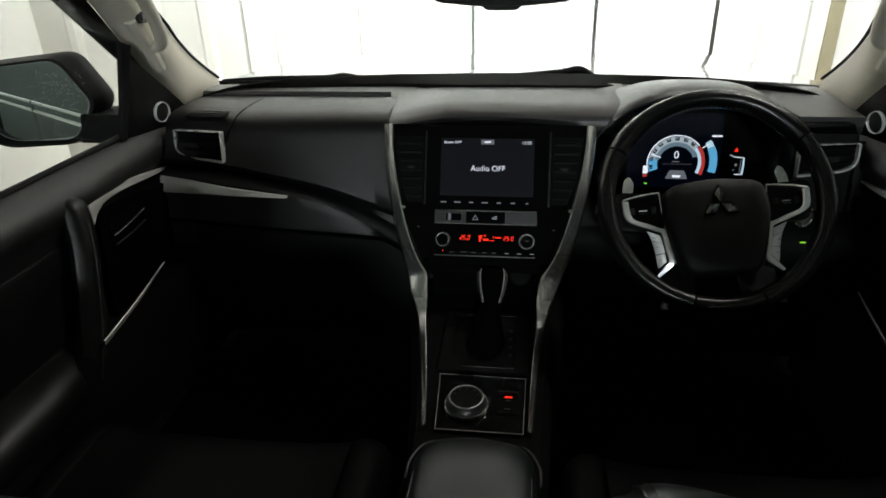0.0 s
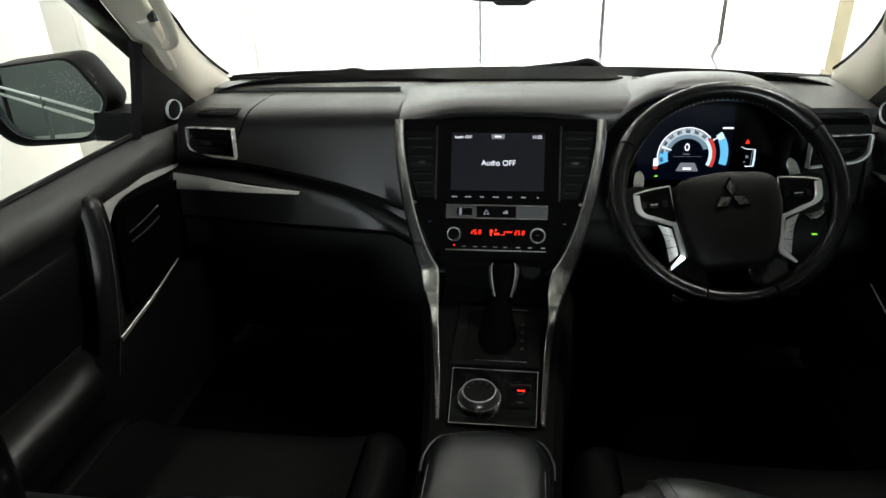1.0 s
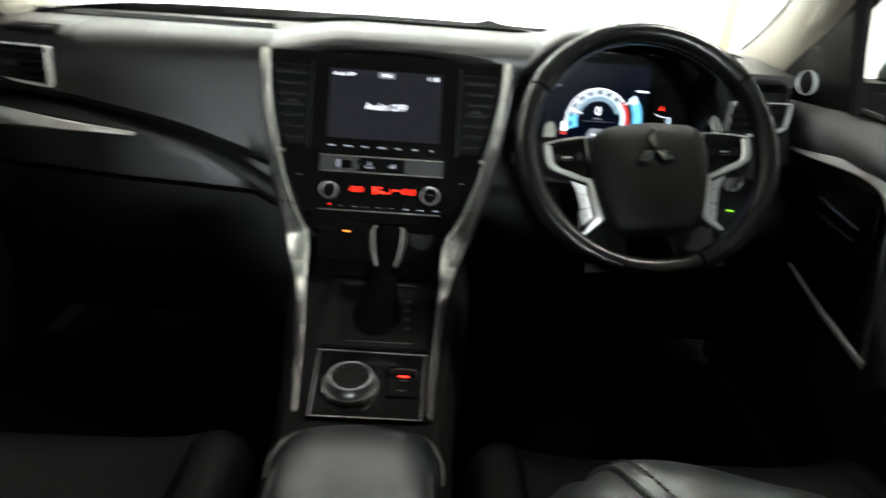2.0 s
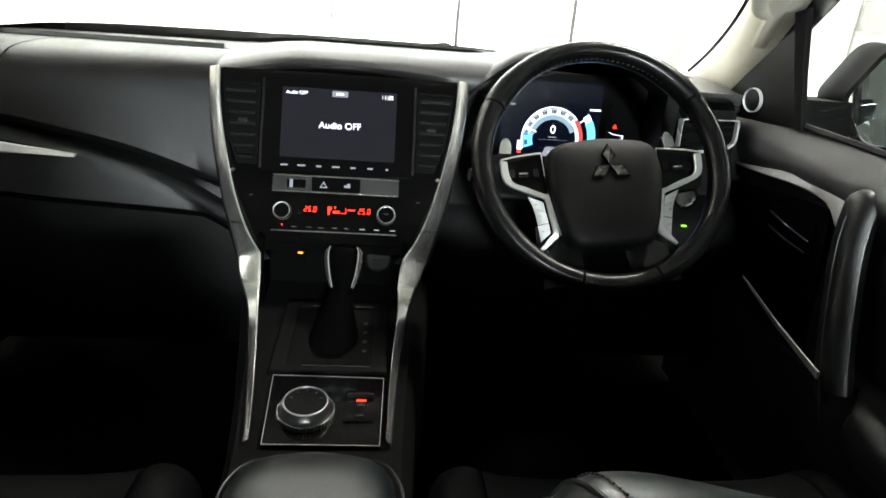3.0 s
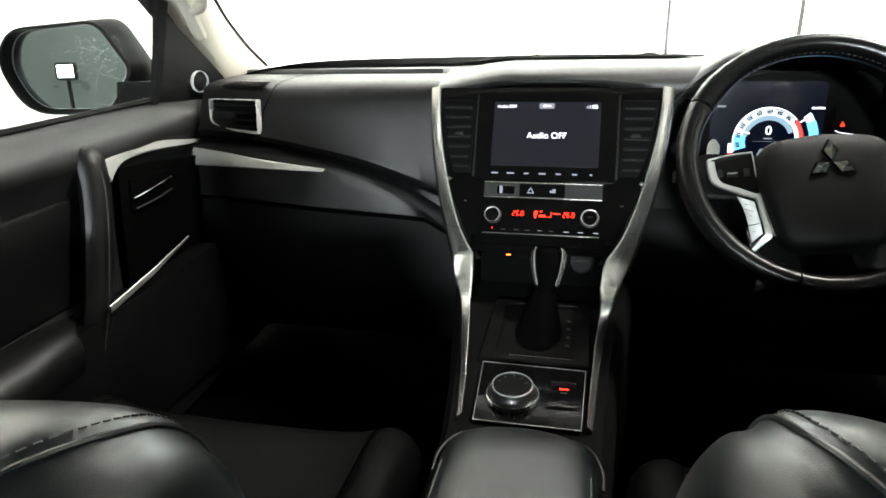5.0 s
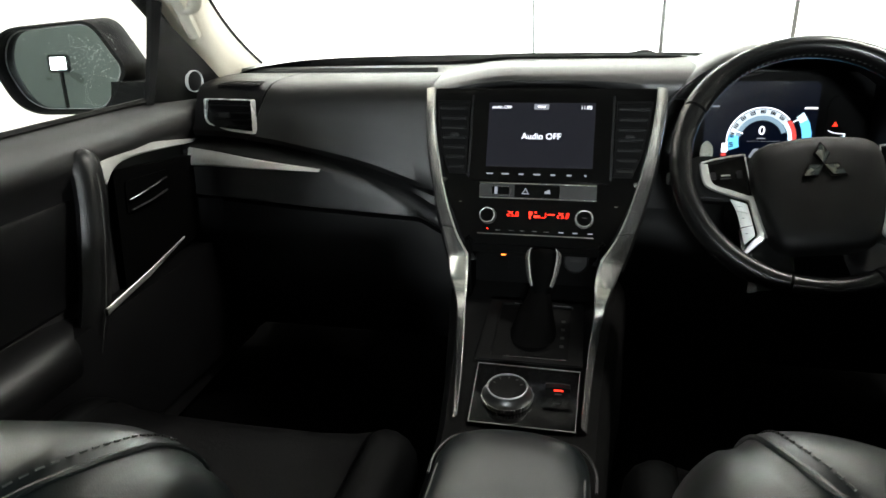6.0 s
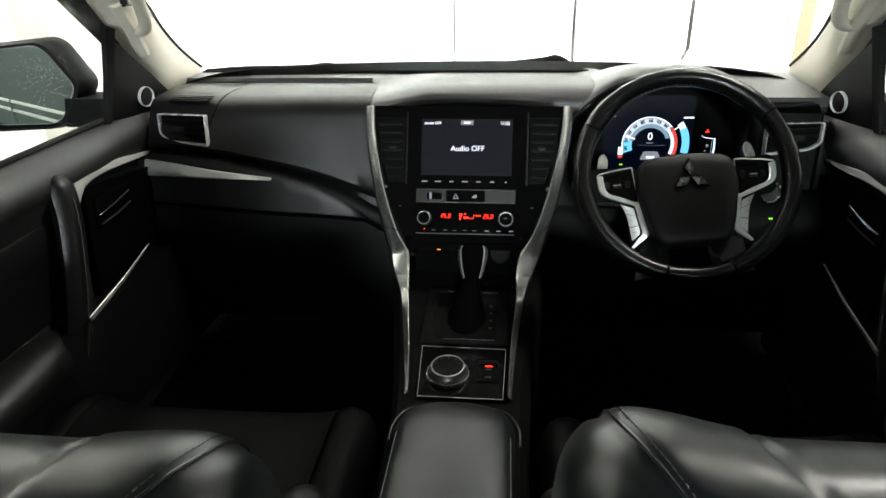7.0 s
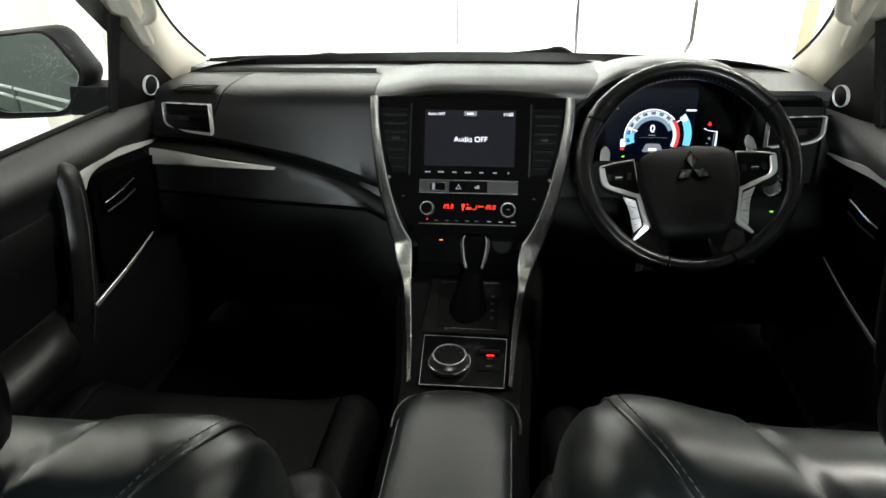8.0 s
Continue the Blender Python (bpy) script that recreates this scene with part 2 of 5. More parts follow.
def smooth_path(points, steps=6):
    """A soft curve through points."""
    pts = [Vector(p) for p in points]
    out = []
    for i in range(len(pts) - 1):
        p0, p1, p2, p3 = pts[max(0, i - 1)], pts[i], pts[i + 1], pts[min(len(pts) - 1, i + 2)]
        for k in range(steps):
            t = k / steps
            out.append(0.5 * (2 * p1 + (p2 - p0) * t + (2 * p0 - 5 * p1 + 4 * p2 - p3) * t * t + (3 * p1 - p0 - 3 * p2 + p3) * t ** 3))
    out.append(pts[-1])
    return out


def tube(points, r, n=8, flat=1.0, up=(0, 0, 1)):
    """A bar along a path. r: a radius, or a function of 0 to 1 along it; flat squeezes it across up."""
    pts = [Vector(p) for p in points]
    out = []
    for i, p in enumerate(pts):
        d = (pts[min(i + 1, len(pts) - 1)] - pts[max(i - 1, 0)]).normalized()
        a = d.cross(Vector(up))
        a = a.normalized() if a.length > 1e-4 else Vector((1, 0, 0))
        b = a.cross(d).normalized()
        q = r(i / (len(pts) - 1)) if callable(r) else r
        out.append([p + a * q * math.cos(2 * math.pi * k / n) + b * q * flat * math.sin(2 * math.pi * k / n) for k in range(n)])
    return rings(out)


def ribbon(a, b, lift, thick):
    """A strip between two edge paths of equal count, lifted by thick along lift."""
    w = Vector(lift).normalized()
    rows = []
    for p, q in zip(a, b):
        p, q = Vector(p), Vector(q)
        e = (q - p) * 0.12
        rows.append([p, p + w * thick * 0.6, p + e + w * thick, q - e + w * thick, q + w * thick * 0.6, q])
    return rings(rows)


def writing(name, body, size, m, mat, parent, align="LEFT", depth=0.0004):
    """Raised or lit lettering in the xy plane of m."""
    cu = bpy.data.curves.new(name, "FONT")
    cu.body, cu.size, cu.align_x, cu.align_y, cu.extrude = body, size, align, "CENTER", depth
    tmp = bpy.data.objects.new(name, cu)
    scene.collection.objects.link(tmp)
    dg = bpy.context.evaluated_depsgraph_get()
    dg.update()
    me = bpy.data.meshes.new_from_object(tmp.evaluated_get(dg))
    bpy.data.objects.remove(tmp)
    bm = bmesh.new()
    bm.from_mesh(me)
    bmesh.ops.transform(bm, matrix=m, verts=bm.verts)
    return part(name, bm, mat, parent)


def plane_matrix(origin, right, up):
    """A frame whose x runs along right, y along up and z out of the plane."""
    x, y = Vector(right).normalized(), Vector(up).normalized()
    z = x.cross(y)
    return Matrix.Translation(origin) @ Matrix((x, y, z)).transposed().to_4x4()


def ease(x, a, b):
    t = min(1, max(0, (x - a) / (b - a)))
    return t * t * (3 - 2 * t)


def curve_at(x, *pairs):
    """Straight interpolation through pairs (x, value)."""
    return float(np.interp(x, [p[0] for p in pairs], [p[1] for p in pairs]))


def soft_at(x, *pairs):
    """Smooth interpolation through pairs (x, value)."""
    xs, vs = np.array([p[0] for p in pairs]), np.array([p[1] for p in pairs])
    i = int(np.clip(np.searchsorted(xs, x) - 1, 0, len(xs) - 2))
    slopes = np.gradient(vs, xs)
    h = xs[i + 1] - xs[i]
    t = min(1.0, max(0.0, (x - xs[i]) / h))
    return float((1 + 2 * t) * (1 - t) ** 2 * vs[i] + t * (1 - t) ** 2 * h * slopes[i] + t * t * (3 - 2 * t) * vs[i + 1] + t * t * (t - 1) * h * slopes[i + 1])


MID = 0.012  # the car's middle line

# ---- the bay round the car ----


def wall_slab(name, c, size, mat, label):
    return tagged(part(name, block(c, size), mat), label, "wall", kind="structure")


tagged(part("ground", block((0, -1.0, -0.05), (12, 14, 0.1)), CONCRETE), "pale painted concrete floor of the bay", "floor", kind="structure")
# unseen ceilings and dark rear walls keep bounced light out of the cabin
tagged(part("ceiling", block((0, 2.4, 3.85), (8.0, 4.2, 0.1)), GREY_WALL), "plain unseen ceiling of the bay, dark grey to limit bounce", "ceiling", kind="structure")
tagged(part("ceiling_rear", block((0, -3.1, 3.85), (8.0, 6.8, 0.1)), GREY_WALL), "plain unseen ceiling behind the car, dark grey to limit bounce", "ceiling", kind="structure")
wall_slab("wall_west", (-3.8, 2.4, 1.9), (0.1, 3.8, 3.8), WHITE_WALL, "white side wall of the bay")
wall_slab("wall_west_rear", (-3.8, -2.75, 1.9), (0.1, 6.5, 3.8), GREY_WALL, "dark grey side wall behind the car")
wall_slab("wall_east", (3.0, 2.4, 1.9), (0.1, 3.8, 3.8), WHITE_WALL, "white side wall of the bay")
wall_slab("wall_east_rear", (3.0, -2.75, 1.9), (0.1, 6.5, 3.8), GREY_WALL, "dark grey side wall behind the car")
wall_slab("wall_south", (-0.4, -6.0, 1.9), (6.9, 0.1, 3.8), GREY_WALL, "dark grey wall behind the car")
front = wall_slab("wall_north", (-0.4, 4.33, 1.9), (6.9, 0.1, 3.8), WHITE_WALL, "white ribbed steel wall panels in front of the car")


def wall_panel(x0, x1, ribs):
    """One steel sheet with raised trapezoid ribs."""
    xs = [(x0 + 0.008, 4.26), (x0 + 0.012, 4.225)]
    for r in ribs:
        xs += [(r - 0.055, 4.225), (r - 0.025, 4.195), (r + 0.025, 4.195), (r + 0.055, 4.225)]
    xs += [(x1 - 0.012, 4.225), (x1 - 0.008, 4.26)]
    bm = rings([[(x, y, z) for x, y in xs] + [(x1 - 0.008, 4.28, z), (x0 + 0.008, 4.28, z)] for z in (0.02, 1.3, 2.6, 3.79)])
    part("panel", bm, WHITE_WALL, front, sharp=20)


SEAMS = (-3.7, -2.62, -1.74, -0.98, -0.265, 0.468, 1.16, 1.815, 2.45, 2.94)
for a, b in zip(SEAMS, SEAMS[1:]):
    wall_panel(a, b, [a + (b - a) * 0.33, a + (b - a) * 0.72])
for x, w, mat in ((-0.265, 0.006, GREY_WALL), (0.468, 0.013, SEAM), (1.16, 0.028, SEAM), (1.815, 0.075, CREAM)):
    part("seam_strip", block((x, 4.235 if w < 0.05 else 4.214, 1.9), (w, 0.02, 3.76), 0.002), mat, front)

column = thing("column", (-2.85, 3.3, 0), "round white painted column beside the car", "column")
part("shaft", lathe([(0.33, 0.0), (0.33, 0.12), (0.3, 0.14), (0.3, 3.78)], Matrix.Translation((-2.85, 3.3, 0)), 40), WHITE_WALL, column)
cover = thing("wall_sheet", (2.9, 3.2, 1.2), "grey plastic sheet hanging on the white wall", "sheet")
part("cloth", sheet([[(2.9 - 0.03 * math.sin(y * 19) - 0.02 * math.sin(z * 7), y, z) for y in np.linspace(2.7, 4.18, 30)] for z in np.linspace(1.2, 2.3, 12)], 0.004), SHEET_GREY, cover)


# fixtures for the assumed tubes, none of them in view
def ceiling_lamp(x, y, sx, sy, z=3.8):
    ob = thing("unseen_ceiling_light", (x, y, z), "long white fluorescent ceiling light, assumed out of view", "ceiling light", "ceiling lights of the bay")
    part("housing", block((x, y, z - 0.05), (sx + 0.04, sy + 0.04, 0.09), 0.01), WHITE_WALL, ob)
    part("diffuser", block((x, y, z - 0.105), (sx - 0.04, sy - 0.04, 0.03), 0.008), LAMP_GLOW, ob)
    for k in (-0.4, 0.4) if z < 3.7 else ():
        part("hanger", tube([(x + k * sx, y, z - 0.01), (x + k * sx, y, 3.8)], 0.004, 6), GUNMETAL, ob)


ceiling_lamp(-2.3, 2.3, 0.2, 1.8)
ceiling_lamp(1.9, 1.9, 0.2, 1.4)
ceiling_lamp(0.0, 3.25, 3.6, 0.2, 2.98)
ceiling_lamp(-2.4, -3.6, 1.6, 0.2)


def flood_light(x, y, z, w, h):
    ob = thing("flood_light", (x, y, 0), "black work light on an assumed stand behind the car", "work light", "work lights behind the car")
    part("post", tube([(x, y - 0.08, 0.0), (x, y - 0.08, z)], 0.02, 10), RUBBER, ob)
    part("foot", lathe([(0.25, 0.0), (0.25, 0.02), (0.03, 0.05)], Matrix.Translation((x, y - 0.08, 0)), 24), RUBBER, ob)
    part("housing", block((x, y - 0.05, z), (w + 0.06, 0.08, h + 0.06), 0.015), RUBBER, ob)
    part("lens", block((x, y - 0.008, z), (w, 0.01, h), 0.003), FLOOD_GLOW, ob, "glowing lamp face")


# made-up rail that puts two bright lines into the wing mirror
rail = thing("mirror_line_rail", (-2.1, -3.1, 0), "white double rail, made up for bright lines in the mirror", "guard rail")
for z in (0.86, 0.81):
    part("bar", tube([(-0.965, -0.44, z), (-1.9, -2.6, z), (-3.2, -5.6, z)], 0.009, 8), WHITE_WALL, rail)
for y in (-1.6, -2.9, -4.2, -5.5):
    x = -1.12 + (y + 0.8) * 0.4333
    part("post", tube([(x, y, 0.0), (x, y, 0.87)], 0.014, 8), GREY_WALL, rail)
# the first work light only houses the added rear fill
flood_light(0.3, -3.45, 1.85, 0.7, 0.3)
flood_light(-2.5, -5.1, 1.22, 0.14, 0.12)

# ---- the car's shell ----
car = thing("car", (MID, 0.3, 0.0), "dark graphite car with a beige cabin lining", "car")


def hood_z(x, y):
    u = abs(x - MID) / 0.78
    return 1.083 - 0.068 * (y - 1.76) - 0.10 * max(0, y - 2.5) ** 1.6 + 0.012 * math.exp(-((u - 0.66) / 0.1) ** 2) * ease(y, 1.8, 2.1) - 0.07 * max(0, u - 0.8) ** 1.2


part("bonnet", sheet([[(x, y, hood_z(x, y)) for x in np.linspace(-0.8, 0.82, 41)] for y in np.linspace(1.76, 2.85, 24)], 0.012), PAINT, car, "graphite painted bonnet")
part("cowl", sheet([[(x, y, z) for x in np.linspace(-0.72, 0.74, 25)] for y, z in ((1.62, 1.082), (1.68, 1.083), (1.72, 1.083), (1.77, 1.075))], 0.02), RUBBER, car, "black plastic cowl under the windscreen")
part("floor_pan", block((MID, 0.2, 0.47), (1.5, 3.0, 0.04)), CARPET, car, "black carpeted floor")
part("firewall", block((MID, 1.70, 0.77), (1.5, 0.04, 0.6)), DARK, car)
part("nose", block((MID, 2.3, 0.66), (1.6, 1.1, 0.5), 0.06), PAINT, car)
for s in (-1, 1):
    part("headlamp", block((MID + s * 0.62, 2.86, 0.86), (0.3, 0.05, 0.14), 0.02), CHROME, car, "lit headlamp in the nose")
for s in (-1, 1):
    for y in (2.15, -1.05):
        w = part("wheel", lathe([(0.16, -0.11), (0.36, -0.12), (0.385, -0.08), (0.385, 0.08), (0.36, 0.12), (0.16, 0.11)],
                                pose(MID + s * 0.72, y, 0.385, 0, 90, 0), 40), RUBBER, car, "black tyre on a grey rim")
        part("rim", lathe([(0.02, -0.1), (0.2, -0.1), (0.24, -0.125), (0.24, 0.125), (0.2, 0.1), (0.02, 0.1)], pose(MID + s * 0.72, y, 0.385, 0, 90, 0), 30), SILVER, w)

# roof, header and lining
part("roof", sheet([[(MID + u * (0.58 - 0.02 * abs(v)), 0.15 - 1.4 * v * 0.9 - 0.2, 1.70 - 0.05 * u * u - 0.03 * v * v) for u in np.linspace(-1, 1, 15)] for v in np.linspace(-0.45, 1, 15)], 0.03), PAINT, car)
part("headliner", sheet([[(MID + u * 0.57, y, 1.645 - 0.05 * u * u - 0.04 * max(0, (y - 0.3) / 0.4) ** 2) for u in np.linspace(-1, 1, 13)] for y in np.linspace(-1.4, 0.72, 13)], 0.012), HEAD_CLOTH, car, "pale beige fabric roof lining")
part("rear_wall", block((MID, -1.45, 0.8), (1.4, 0.04, 0.66)), DARK, car)
for s in (-1, 1):
    part("rear_side", block((MID + s * 0.73, -0.75, 0.8), (0.06, 1.45, 0.6), 0.02), SOFT, car)
    part("b_pillar", rings([[(MID + s * (0.74 - 0.13 * (z - 1.05) / 0.6) + s * dx, y + dy, z) for dx, dy in ((-0.02, -0.06), (-0.02, 0.06), (0.03, 0.06), (0.03, -0.06))]
                            for z in (0.5, 1.05, 1.64) for y in (0.02,)]), BEIGE, car)
    part("pillar_cover", rings([[(MID + s * (0.775 - 0.13 * (z - 1.05) / 0.6) + s * dx, y + dy, z) for dx, dy in ((0.0, -0.065), (0.0, 0.065), (0.012, 0.065), (0.012, -0.065))]
                                for z in (1.03, 1.3, 1.6) for y in (0.02,)]), RUBBER, car, "black outer pillar cover")
    part("roof_rail", tube([(MID + s * 0.60, y, z) for y, z in ((0.62, 1.57), (0.3, 1.63), (-0.3, 1.65), (-1.4, 1.6))], 0.035), BEIGE, car)

# windscreen pillars: lining between the glass edge and the door edge
for s in (-1, 1):
    def glass_line(y):
        """Half width and height of the glass edge at a depth y."""
        u = y - 1.33
        return (0.664 + 0.39 * u - 0.47 * u * u, 1.27 - 0.485 * u) if u > 0 else (0.664 + 0.24 * u, 1.27 - 0.545 * u)

    rows = []
    for k in range(23):
        y = 1.675 - k * 0.0419
        t = (1.42 - y) / 0.32
        gx, gz = glass_line(y)
        bx, bz = max(0.732 - 0.05 * t, gx + 0.012), max(1.085 + 0.28 * t, 1.06)
        row = []
        for j in range(9):
            f = j / 8
            bulge = 0.022 * math.sin(math.pi * f)
            row.append((MID + s * (gx + (bx - gx) * f - bulge), y - 0.012 * math.sin(math.pi * f), gz + (bz - gz) * f))
        rows.append(row)
    pillar = part("pillar_lining", sheet(rows, 0.006), BEIGE, car, "beige windscreen pillar lining")

    def on_lining(y, f, off):
        t = (1.42 - y) / 0.32
        gx, gz = glass_line(y)
        x = gx + (0.732 - 0.05 * t - gx) * f - 0.022 * math.sin(math.pi * f) - off
        return Vector((MID + s * x, y, gz + (1.085 + 0.28 * t - gz) * f))

    hb = [on_lining(1.272, 0.72, -0.002), on_lining(1.27, 0.72, 0.022), on_lining(1.248, 0.70, 0.036), on_lining(1.19, 0.64, 0.043), on_lining(1.10, 0.56, 0.043), on_lining(1.02, 0.5, 0.034), on_lining(1.0, 0.5, 0.0)]
    part("grab_handle", tube(smooth_path(hb, 5), 0.0128, 12, 0.85), BEIGE, pillar, "beige grab handle")
    part("grab_socket", tube([on_lining(1.325, 0.80, 0.0), on_lining(1.27, 0.76, 0.004), on_lining(1.2, 0.72, 0.004)], 0.014, 8, 0.7), BEIGE, pillar)
    part("grab_plug", block(on_lining(1.215, 0.5, 0.003), (0.016, 0.03, 0.02), 0.004), GUNMETAL, pillar)
    # black door frame edge beyond the lining
    part("door_frame", ribbon([(MID + s * (0.735 - 0.05 * t), 1.42 - 0.32 * t, 1.075 + 0.282 * t) for t in np.linspace(0.1, 2.1, 9)],
                              [(MID + s * (0.752 - 0.05 * t), 1.42 - 0.32 * t, 1.095 + 0.215 * t) for t in np.linspace(0.1, 2.1, 9)], (-s, 0, 0), 0.012), RUBBER, car, "black door frame seal")
    edge_y = np.linspace(1.675, 0.75, 44)

    def glass_edge(y):
        gx, gz = glass_line(y)
        return Vector((MID + s * (gx - 0.005), y - 0.004, gz + 0.004))

    part("glass_seal", tube([glass_edge(y) for y in edge_y], 0.0035, 6), RUBBER, car, "black edge of the windscreen")

ws = [[(MID + u * (0.70 - 0.10 * v), 1.70 - 1.0 * v - 0.06 * u * u * (1 - v), 1.115 + 0.50 * v) for u in np.linspace(-1, 1, 17)] for v in np.linspace(0, 1, 13)]
glass = part("windscreen", sheet(ws, 0.004), WINDOW, car, "clear windscreen glass")
glass.visible_shadow = False
rear = part("rear_window", sheet([[(MID + u * 0.6, -1.44, z) for u in (-1, 0, 1)] for z in (1.14, 1.4, 1.66)], 0.004), WINDOW, car, "clear rear window glass")
rear.visible_shadow = False
# unseen rear side panes, made opaque to keep light out of the cabin
for s in (-1, 1):
    part("quarter_window", sheet([[(MID + s * (0.73 - 0.13 * (z - 1.05) / 0.6), y, z) for y in (-1.45, -0.7, -0.04)] for z in (1.08, 1.4, 1.68)], 0.004), LIGHT_BLOCK, car, "opaque black pane, unseen, keeps side light out")

# wipers lying at the foot of the glass
for x0, x1, hump in ((0.19, 0.66, 0.021), (-0.42, 0.02, 0.004)):
    wp = thing("wiper", (x0, 1.72, 1.09), "black wiper arm at the foot of the windscreen", "wiper", "windscreen wipers")
    part("arm", tube(smooth_path([(x0 + 0.05, 1.735, 1.088), (x0 + 0.01, 1.74, 1.092 + hump), (x0 - 0.04, 1.738, 1.088 + hump * 0.9), (x0 - 0.2, 1.73, 1.09 + hump * 0.2), (x0 - 0.32, 1.725, 1.085)]), lambda t: 0.012 - 0.005 * t, 8), RUBBER, wp)
    part("blade", tube([(x0 - 0.4, 1.72, 1.082), (x0 - 0.1, 1.715, 1.086), (x0 + 0.12, 1.71, 1.082)], 0.006, 6), RUBBER, wp)

# inside mirror
rvm = thing("rear_view_mirror", (0.028, 1.05, 1.33), "black rear-view mirror below the roof", "mirror")
part("housing", prism(rounded([(-0.095, 0.0), (-0.03, -0.006), (0.03, -0.006), (0.1, 0.0), (0.118, 0.02), (0.118, 0.06), (0.1, 0.078), (-0.1, 0.078), (-0.118, 0.06), (-0.118, 0.02)], 0.012),
                      plane_matrix((0.028, 1.045, 1.33), (1, 0, 0), (0, 0.15, 1)), 0.03, 0.008), HARD, rvm)
part("reflector", prism(rounded(rect(-0.108, 0.008, 0.108, 0.07), 0.015), plane_matrix((0.028, 1.013, 1.335), (1, 0, 0), (0, 0.15, 1)), 0.002), MIRROR, rvm)
part("sensor_box", prism(rounded([(-0.022, -0.012), (0.022, -0.012), (0.035, 0.0), (-0.035, 0.0)], 0.004), plane_matrix((0.028, 1.05, 1.33), (1, 0, 0), (0, 0.15, 1)), 0.02, 0.003), HARD, rvm)
part("stalk", tube([(0.028, 1.05, 1.38), (0.028, 1.12, 1.40), (0.028, 1.16, 1.395)], 0.012), HARD, rvm)

# ---- dashboard ----
dash = thing("dashboard", (MID, 1.3, 0.55), "black soft dashboard with silver trim and air vents", "dashboard")


def pad_foot(x):
    return soft_at(x, (-0.72, 1.010), (-0.63, 1.006), (-0.534, 0.998), (-0.452, 0.982), (-0.387, 0.969), (-0.318, 0.952), (-0.25, 0.929), (-0.203, 0.911), (-0.1, 0.87))


def passenger_ring(x, grow=0.0):
    f = pad_foot(x)
    h = (1.085 - f)
    return [(x, y, z) for y, z in ((1.48, 1.02), (1.47, 1.098), (1.455, 1.1045 + grow), (1.39, 1.106 + grow), (1.325, 1.104 + grow), (1.297, 1.099 + grow), (1.282 - grow, 1.09), (1.270 - grow, 1.07),
                                   (1.262 - grow, f + 0.62 * h), (1.252 - grow, f + 0.3 * h), (1.243 - grow, f + 0.014), (1.247, f + 0.003), (1.262, f), (1.34, f - 0.005))]


def span(a, b, n):
    return [a + (b - a) * i / (n - 1) for i in range(n)]


def tilt_edge(ring, k):
    """Leans the end of a padded piece with height."""
    return [(x + k * (z - 1.05), y, z) for x, y, z in ring]


edge = 0.35
pad = rings([tilt_edge(passenger_ring(x, -0.004 if e else 0.0), k) for x, k, e in
             [(-0.5345, edge, 1), (-0.532, edge, 0)] + [(x, 0, 0) for x in span(-0.50, -0.222, 30)] + [(-0.1965, -0.16, 0), (-0.192, -0.16, 1)]])
part("passenger_pad", pad, PAD, dash, "padded black airbag cover")
part("vent_housing", rings([tilt_edge(passenger_ring(x), k) for x, k in [(-0.664, 0)] + [(x, 0) for x in span(-0.66, -0.57, 6)] + [(-0.535, edge)]]), PAD, dash)
part("dash_end", rings([[(x, y, z) for y, z in ((1.5, 1.0), (1.31, 1.055), (1.29, 1.03), (1.27, 0.95), (1.26, 0.88), (1.5, 0.88))] for x in (-0.71, -0.662)]), HARD, dash)
part("dash_end", rings([[(x, y, z) for y, z in ((1.5, 1.0), (1.32, 1.055), (1.30, 1.03), (1.29, 0.95), (1.28, 0.6), (1.5, 0.6))] for x in (0.687, 0.73)]), HARD, dash)

# top skin behind the pads and over the middle
rows = []
for x in span(-0.672, 0.69, 72):
    c = ease(x, -0.222, -0.196) * (1 - ease(x, 0.25, 0.36))
    cz = ease(x, -0.235, -0.06) * (1 - ease(x, 0.25, 0.36))
    yl, zl = 1.47 + (1.245 - 1.47) * c, 1.098 + 0.0255 * cz
    if x > 0.27:
        yl, zl = (1.45, 1.10) if x < 0.556 else (1.31, 1.085)
    zb = 1.108 + 0.024 * cz
    h = 0.015 * (1 - c) + (zl - 1.1025 + 0.022 * min(1.0, abs(x) / 0.19) ** 2.5) * c
    rows.append([(x, y, z) for y, z in ((1.64, 1.02), (1.63, 1.09), (1.55, 1.112 + 0.006 * c), (1.475, zb + 0.004 * (1 - c)), (yl + 0.12 * c, zb + (zl - zb) * 0.2), (yl + 0.06 * c, zl + 0.007 * c), (yl + 0.034 * c, zl + 0.0045 * c), (yl + 0.004 + 0.012 * c, zl - 0.001),
                                        (yl + 0.002 + 0.004 * c, zl - 0.22 * h), (yl, zl - 0.5 * h), (yl + 0.001, zl - 0.75 * h), (yl + 0.005, zl - 0.93 * h), (yl + 0.014, zl - h), (yl + 0.045, zl - h + 0.002), (1.52, 1.02))])
part("top_skin", rings(rows), SOFT_TOP, dash, "grained black dashboard top")
rows = []
